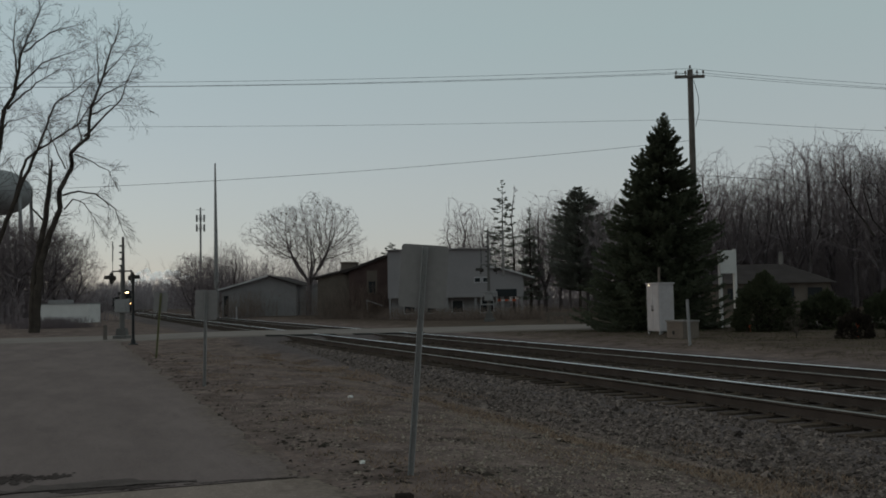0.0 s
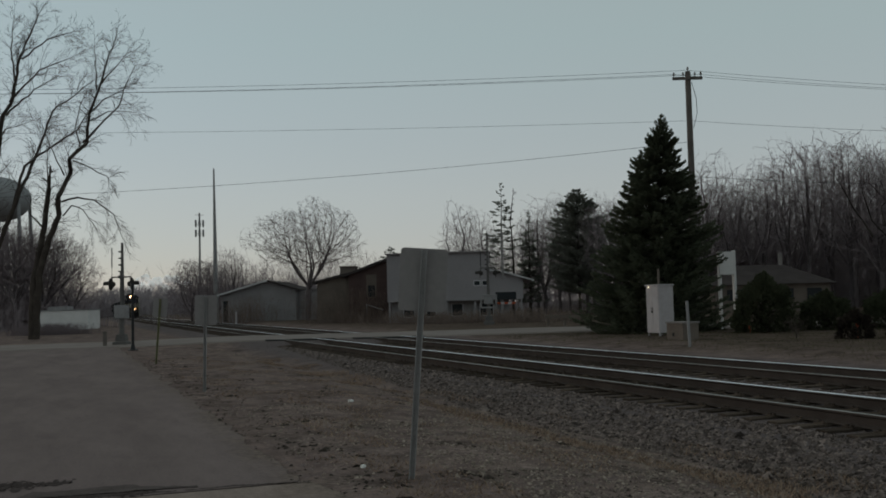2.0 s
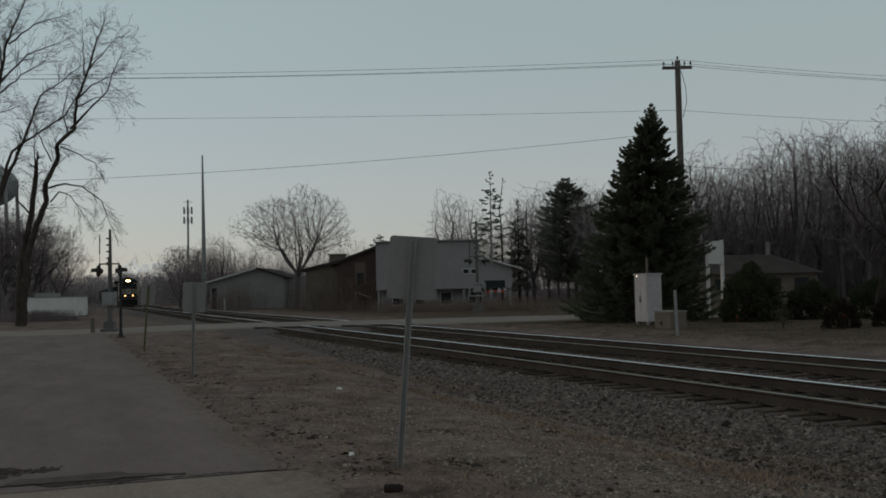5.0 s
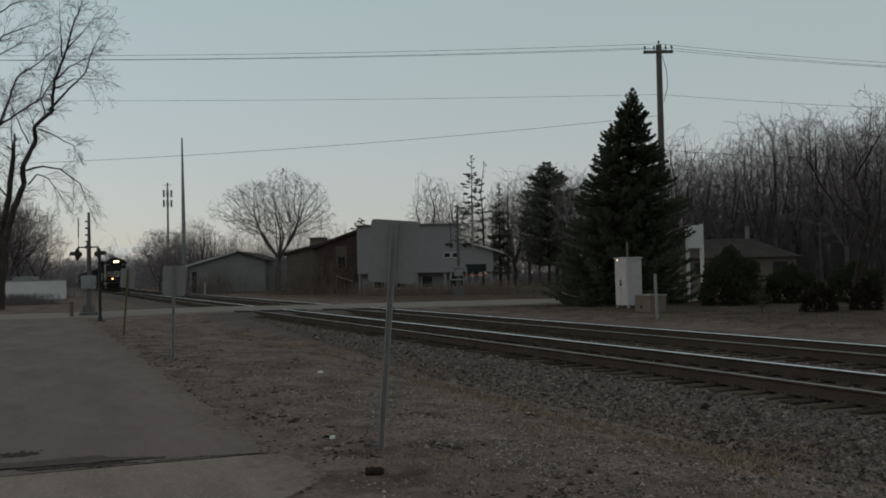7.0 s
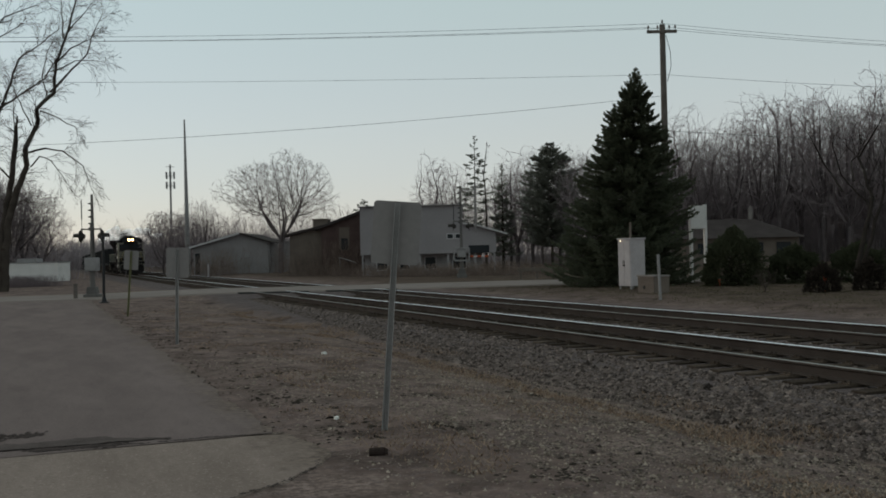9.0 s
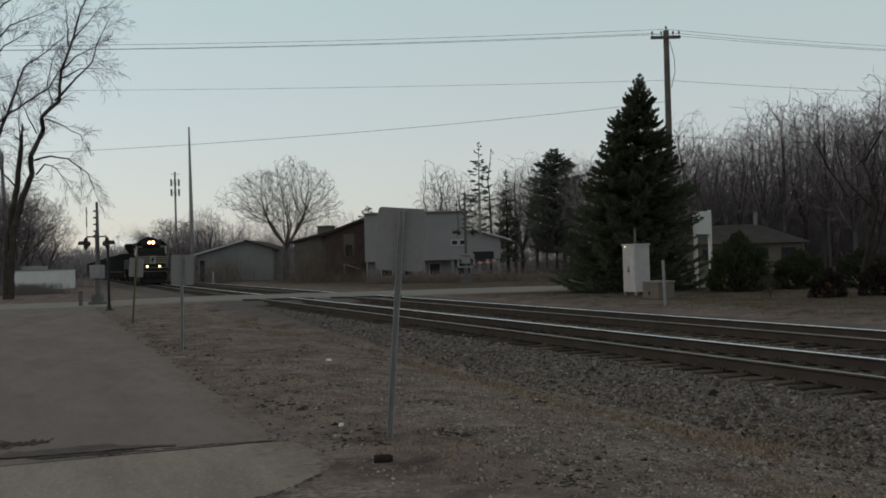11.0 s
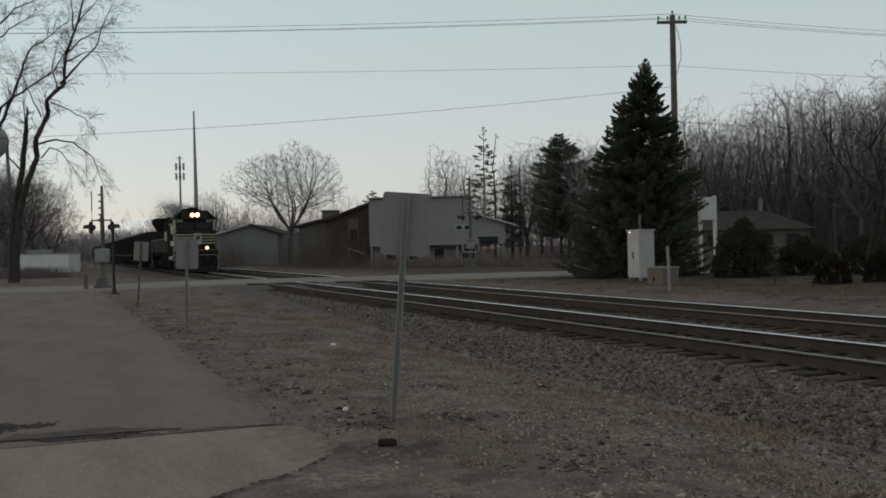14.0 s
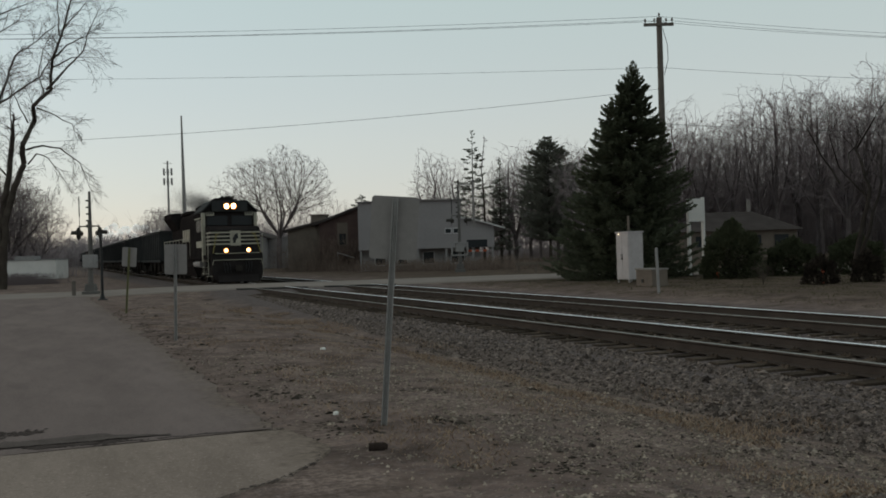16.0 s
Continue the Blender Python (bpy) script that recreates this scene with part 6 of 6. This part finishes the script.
    for s in (-1, 1):
        bm = B()
        tube(bm, (s * 1.3, -10.7, 1.7), (s * 1.05, -10.36, 2.75), 0.025, n=6), tube(bm, (s * 1.05, -10.36, 2.75), (s * 0.9, -10.34, 2.78), 0.025, n=6)
        part("nose_rail", bm, YELLOW, t, "yellowish nose handrail")
    # cab
    bm = B()
    prism(bm, [(-1.52, 1.62), (1.52, 1.62), (1.52, 4.02), (0.95, 4.55), (-0.95, 4.55), (-1.52, 4.02)], "y", -8.6, -5.9)
    cab = part("cab", bm, LOCO_BLACK, t)
    bm = B()
    prism(bm, [(-1.58, 4.02), (-0.98, 4.58), (0.98, 4.58), (1.58, 4.02), (1.58, 4.10), (1.0, 4.68), (-1.0, 4.68), (-1.58, 4.10)], "y", -8.85, -5.8)
    part("cab_roof", bm, CAR_BLACK, cab)
    bm = B()
    prism(bm, [(-8.85, 4.06), (-8.85, 4.60), (-8.45, 4.70), (-8.45, 4.06)], "x", -1.0, 1.0)
    part("brow", bm, CAR_BLACK, cab)
    bm = B()
    box(bm, -0.7, 0.1, -8.2, -6.7, 4.66, 4.86, 0.05), box(bm, 0.3, 0.62, -7.9, -7.4, 4.66, 4.82, 0.03)
    part("roof_unit", bm, LOCO_BLACK, cab)
    bm = B()
    for x in (-0.35, -0.15, 0.05, 0.25):
        tube(bm, (x, -8.05, 4.9), (x, -8.62, 4.9), 0.035, 0.07, 8)
    box(bm, -0.42, 0.32, -8.1, -7.98, 4.66, 4.92, 0.02)
    part("horn", bm, UNDER, cab)
    for s in (-1, 1):
        bm = B()
        box(bm, min(s * 1.53, s * 1.62), max(s * 1.53, s * 1.62), -8.35, -6.2, 3.68, 3.74)
        part("window_visor", bm, STRIPE, cab)
    for x0, x1 in ((-1.25, -0.12), (0.12, 1.25)):
        bm = B()
        prism(bm, [(x0, 3.30), (x1, 3.30), (x1, 3.82), (x0, 3.82)], "y", -8.63, -8.59)
        part("windscreen", bm, PANE, cab)
    for s in (-1, 1):
        bm = B()
        box(bm, min(s * 1.50, s * 1.535), max(s * 1.50, s * 1.535), -8.2, -6.4, 2.95, 3.65, 0.01)
        part("side_window", bm, PANE, cab)
        bm = B()
        box(bm, s * 1.10 - 0.22, s * 1.10 + 0.22, -8.72, -8.6, 3.84, 4.03, 0.01)
        nb = part("number_board", bm, STRIPE, cab, "white number board")
        bm = B()
        for k in range(3):
            box(bm, s * 1.10 - 0.18 + k * 0.13, s * 1.10 - 0.10 + k * 0.13, -8.726, -8.715, 3.90, 4.02)
        part("number_bar", bm, BLACK, nb)
    bm = B()
    box(bm, -0.42, 0.42, -8.95, -8.6, 4.18, 4.52, 0.04)
    hl = part("headlight", bm, LOCO_BLACK, t, "twin lit headlight")
    for s in (-1, 1):
        bm = B()
        tube(bm, (s * 0.19, -8.955, 4.35), (s * 0.19, -8.98, 4.35), 0.12, 0.11, 16)
        part("lens", bm, HEADLIGHT, hl)
        # glowing ring added round the lens for its orange glare
        bm = B()
        tube(bm, (s * 0.19, -8.945, 4.35), (s * 0.19, -8.96, 4.35), 0.17, 0.165, 16)
        part("glare_ring", bm, GLARE_RING, hl, "glowing amber ring painting the lamp glare")
        bm = B()
        tube(bm, (s * 0.61, -10.80, 1.84), (s * 0.61, -10.6, 1.84), 0.14, n=14), box(bm, s * 0.61 - 0.05, s * 0.61 + 0.05, -10.75, -10.6, 1.66, 1.8)
        d = part("ditch_light", bm, BLACK, t, "lit ditch light")
        bm = B()
        tube(bm, (s * 0.61, -10.805, 1.84), (s * 0.61, -10.825, 1.84), 0.09, 0.085, 14)
        part("lens", bm, DITCH, d)
        bm = B()
        tube(bm, (s * 0.61, -10.80, 1.84), (s * 0.61, -10.81, 1.84), 0.13, 0.125, 14)
        part("glare_ring", bm, GLARE_RING, d, "glowing amber ring painting the lamp glare")
    # pale bars along the side, and the engineer's side ladder
    for s in (-1, 1):
        for k in range(7):
            bm = B()
            y = -2.9 + k * 1.05
            box(bm, min(s * 0.94, s * 0.952), max(s * 0.94, s * 0.952), y, y + 0.75, 2.55, 3.35)
            part("pale_side_bar", bm, STRIPE, t, "plain pale bar on the hood side")
        bm = B()
        for z in (0.55, 0.9, 1.25):
            box(bm, min(s * 1.28, s * 1.56), max(s * 1.28, s * 1.56), -8.9, -8.3, z, z + 0.04)
        part("side_step", bm, STRIPE, t, "pale cab step")
        bm = B()
        box(bm, min(s * 1.52, s * 1.535), max(s * 1.52, s * 1.535), -8.25, -6.2, 2.05, 2.42)
        part("pale_cab_bar", bm, STRIPE, t, "plain pale bar below the cab window")
    # long hood and its hatches
    bm = B()
    prism(bm, [(-0.92, 1.62), (0.92, 1.62), (0.92, 4.15), (0.7, 4.4), (-0.7, 4.4), (-0.92, 4.15)], "y", -5.9, 10.2)
    hood = part("long_hood", bm, LOCO_BLACK, t)
    for k in range(12):
        for s in (-1, 1):
            bm = B()
            box(bm, min(s * 0.915, s * 0.94), max(s * 0.915, s * 0.94), -5.5 + k * 0.95, -4.62 + k * 0.95, 1.85, 3.75, 0.008)
            part("hood_door", bm, LOCO_BLACK, hood)
    bm = B()
    prism(bm, [(-1.0, 3.5), (1.0, 3.5), (1.5, 4.25), (1.5, 4.62), (-1.5, 4.62), (-1.5, 4.25)], "y", 5.8, 9.9)
    part("radiator", bm, LOCO_BLACK, hood, "flared radiator at the rear")
    bm = B()
    box(bm, -0.8, 0.8, -4.6, -2.0, 4.38, 4.7, 0.04), box(bm, -0.55, 0.55, -1.2, 0.8, 4.38, 4.75, 0.05), box(bm, -0.9, 0.9, 1.4, 5.2, 4.38, 4.58, 0.04)
    part("roof_hatch", bm, LOCO_BLACK, hood)
    bm = B()
    box(bm, -1.52, -0.92, -5.9, -3.4, 1.62, 3.3, 0.03), box(bm, 0.92, 1.52, -5.9, -3.4, 1.62, 3.3, 0.03)
    part("equipment_cabinet", bm, LOCO_BLACK, t, "black side box behind the cab")
    for s in (-1, 1):
        for y in (-10.25, -8.62, 10.4):
            bm = B()
            tube(bm, (s * 1.5, y, 0.5), (s * 1.5, y, 2.75), 0.022, n=6), tube(bm, (s * 1.12, y, 1.62), (s * 1.12, y, 2.75), 0.018, n=6)
            part("grab_rail", bm, STRIPE, t, "white grab rail")
        bm = B()
        box(bm, min(s * 1.38, s * 1.56), max(s * 1.38, s * 1.56), -8.75, -8.45, 1.3, 4.0, 0.02)
        part("corner_strip", bm, STRIPE, t, "pale corner of the cab")
        bm = B()
        tube(bm, (s * 1.5, -3.3, 2.68), (s * 1.5, 10.3, 2.68), 0.022, n=6)
        for k in range(9):
            tube(bm, (s * 1.5, -3.2 + k * 1.68, 1.6), (s * 1.5, -3.2 + k * 1.68, 2.68), 0.02, n=6)
        part("handrail", bm, STRIPE, t, "white handrail")
        for k in range(4):
            bm = B()
            box(bm, min(s * 1.12, s * 1.54), max(s * 1.12, s * 1.54), -10.2 + 0.02 * k, -9.7, 0.42 + k * 0.32, 0.46 + k * 0.32)
            part("step", bm, STRIPE if k == 0 else UNDER, t)
    bm = B()
    prism(bm, [(-1.35, 0.95), (-1.1, 0.35), (1.1, 0.35), (1.35, 0.95), (1.35, 1.35), (-1.35, 1.35)], "y", -3.3, 3.3)
    part("fuel_tank", bm, LOCO_BLACK, t)
    for s in (-1, 1):
        bm = B()
        tube(bm, (s * 1.25, -6.6, 1.1), (s * 1.25, -4.0, 1.1), 0.2, n=12)
        part("air_tank", bm, SILVER, t, "pale air reservoir")
    truck(t, -7.2, 3, 4.2, 0.53), truck(t, 7.2, 3, 4.2, 0.53)
    return t


def hopper():
    t = thing("hopper_car", (0, 0, 0), "black ribbed open hopper car loaded with coal", "rail car", "hopper cars")
    bm = B()
    prism(bm, [(-1.42, 1.25), (1.42, 1.25), (1.55, 1.5), (1.55, 3.5), (-1.55, 3.5), (-1.55, 1.5)], "y", -7.6, 7.6)
    part("tub", bm, CAR_BLACK, t)
    bm = B()
    for s in (-1, 1):
        box(bm, s * 1.58 - 0.06, s * 1.58 + 0.06, -7.7, 7.7, 3.44, 3.6, 0.01), box(bm, s * 1.58 - 0.05, s * 1.58 + 0.05, -7.7, 7.7, 1.2, 1.4, 0.01)
    box(bm, -1.58, 1.58, -7.7, -7.58, 3.44, 3.6), box(bm, -1.58, 1.58, 7.58, 7.7, 3.44, 3.6)
    part("top_rail", bm, CAR_BLACK, t)
    for s in (-1, 1):
        for k in range(11):
            y = -7.3 + k * 1.46
            bm = B()
            box(bm, min(s * 1.55, s * 1.63), max(s * 1.55, s * 1.63), y - 0.06, y + 0.06, 1.4, 3.46)
            part("rib", bm, CAR_BLACK, t)
    bm = B()
    for y in (-4.4, -1.5, 1.5, 4.4):
        prism(bm, [(y - 1.2, 1.3), (y + 1.2, 1.3), (y + 0.35, 0.45), (y - 0.35, 0.45)], "x", -1.1, 1.1)
    part("hopper_chute", bm, UNDER, t)
    bm = B()
    r = random.Random(3)
    n = 28
    rows = []
    for i in range(n + 1):
        y = -7.5 + 15 * i / n
        rows.append([bm.verts.new((x, y, 3.3 + 0.42 * (1 - (x / 1.5) ** 2) * (0.75 + 0.3 * math.cos(i * 0.9)) + r.uniform(-0.05, 0.05))) for x in (-1.5, -0.9, -0.3, 0.3, 0.9, 1.5)])
    for a, b in zip(rows, rows[1:]):
        for k in range(5):
            bm.faces.new((a[k], a[k + 1], b[k + 1], b[k]))
    part("coal_load", bm, material("coal", (0.02, 0.02, 0.021), (0.01, 0.01, 0.01), 0.6, scale=8, fine=40, bump=0.6), t, "heaped coal")
    bm = B()
    box(bm, -0.2, 0.2, -8.3, 8.3, 0.75, 1.05)
    part("sill", bm, UNDER, t)
    truck(t, -5.8, 2, 1.75, 0.46), truck(t, 5.8, 2, 1.75, 0.46)
    return t


def flecks(parent, name, centres, spreads, counts, size, mat, seed):
    """A cloud of tiny specks, thinning out from its middle line."""
    r = np.random.default_rng(seed)
    p = np.concatenate([np.array(c)[None] + r.normal(0, 1, (n, 3)) * (0.9 - 0.35 * r.random((n, 1))) * np.array(s)[None] for c, s, n in zip(centres, spreads, counts)])
    n = len(p)
    v = (p[:, None, :] + r.normal(0, size, (n, 3, 3))).reshape(-1, 3)
    o = raw(name, v.tolist(), np.arange(3 * n).reshape(-1, 3).tolist(), mat, parent)
    o["kind"] = "stuff"
    return o


def exhaust():
    t = thing("exhaust_smoke", (0, 0, 0), "thin grey diesel exhaust trailing over the hood", "smoke")
    m = material("diesel_exhaust", (0.30, 0.28, 0.275), (0.22, 0.205, 0.20), 1.0, bump=0)
    c = [(0.1 * math.sin(k * 2.1), 0.2 + k * 1.3, 4.95 + 0.12 * k + 0.15 * math.sin(k * 1.7)) for k in range(11)]
    s = [(0.3 + 0.09 * k, 0.75, 0.25 + 0.055 * k) for k in range(11)]
    flecks(t, "smoke", c, s, [4200 - 300 * k for k in range(11)], 0.012, m, 9)
    return t


loco = locomotive()
smoke = exhaust()
first_hopper = hopper()
hoppers = [first_hopper] + [copy_thing(first_hopper, pose(0, 0, 0)) for _ in range(15)]


def nose_y(t):
    """How far along the line the headlight is at t seconds."""
    return 230.6 - 11.931 * t + 0.06244 * t * t


def motions():
    def run(ob, behind):
        rows = []
        for k in range(17):
            y = nose_y(k) + behind
            rows.append((k, pose(MID_NEAR + bend(y), y, HEAD, 0, 0, -math.degrees(BEND * y))))
        walk(ob, rows)
    run(loco, 8.9)
    run(smoke, 8.9)
    for i, h in enumerate(hoppers):
        run(h, 8.9 + 11.3 + 0.6 + 8.3 + i * 16.7)


motions()
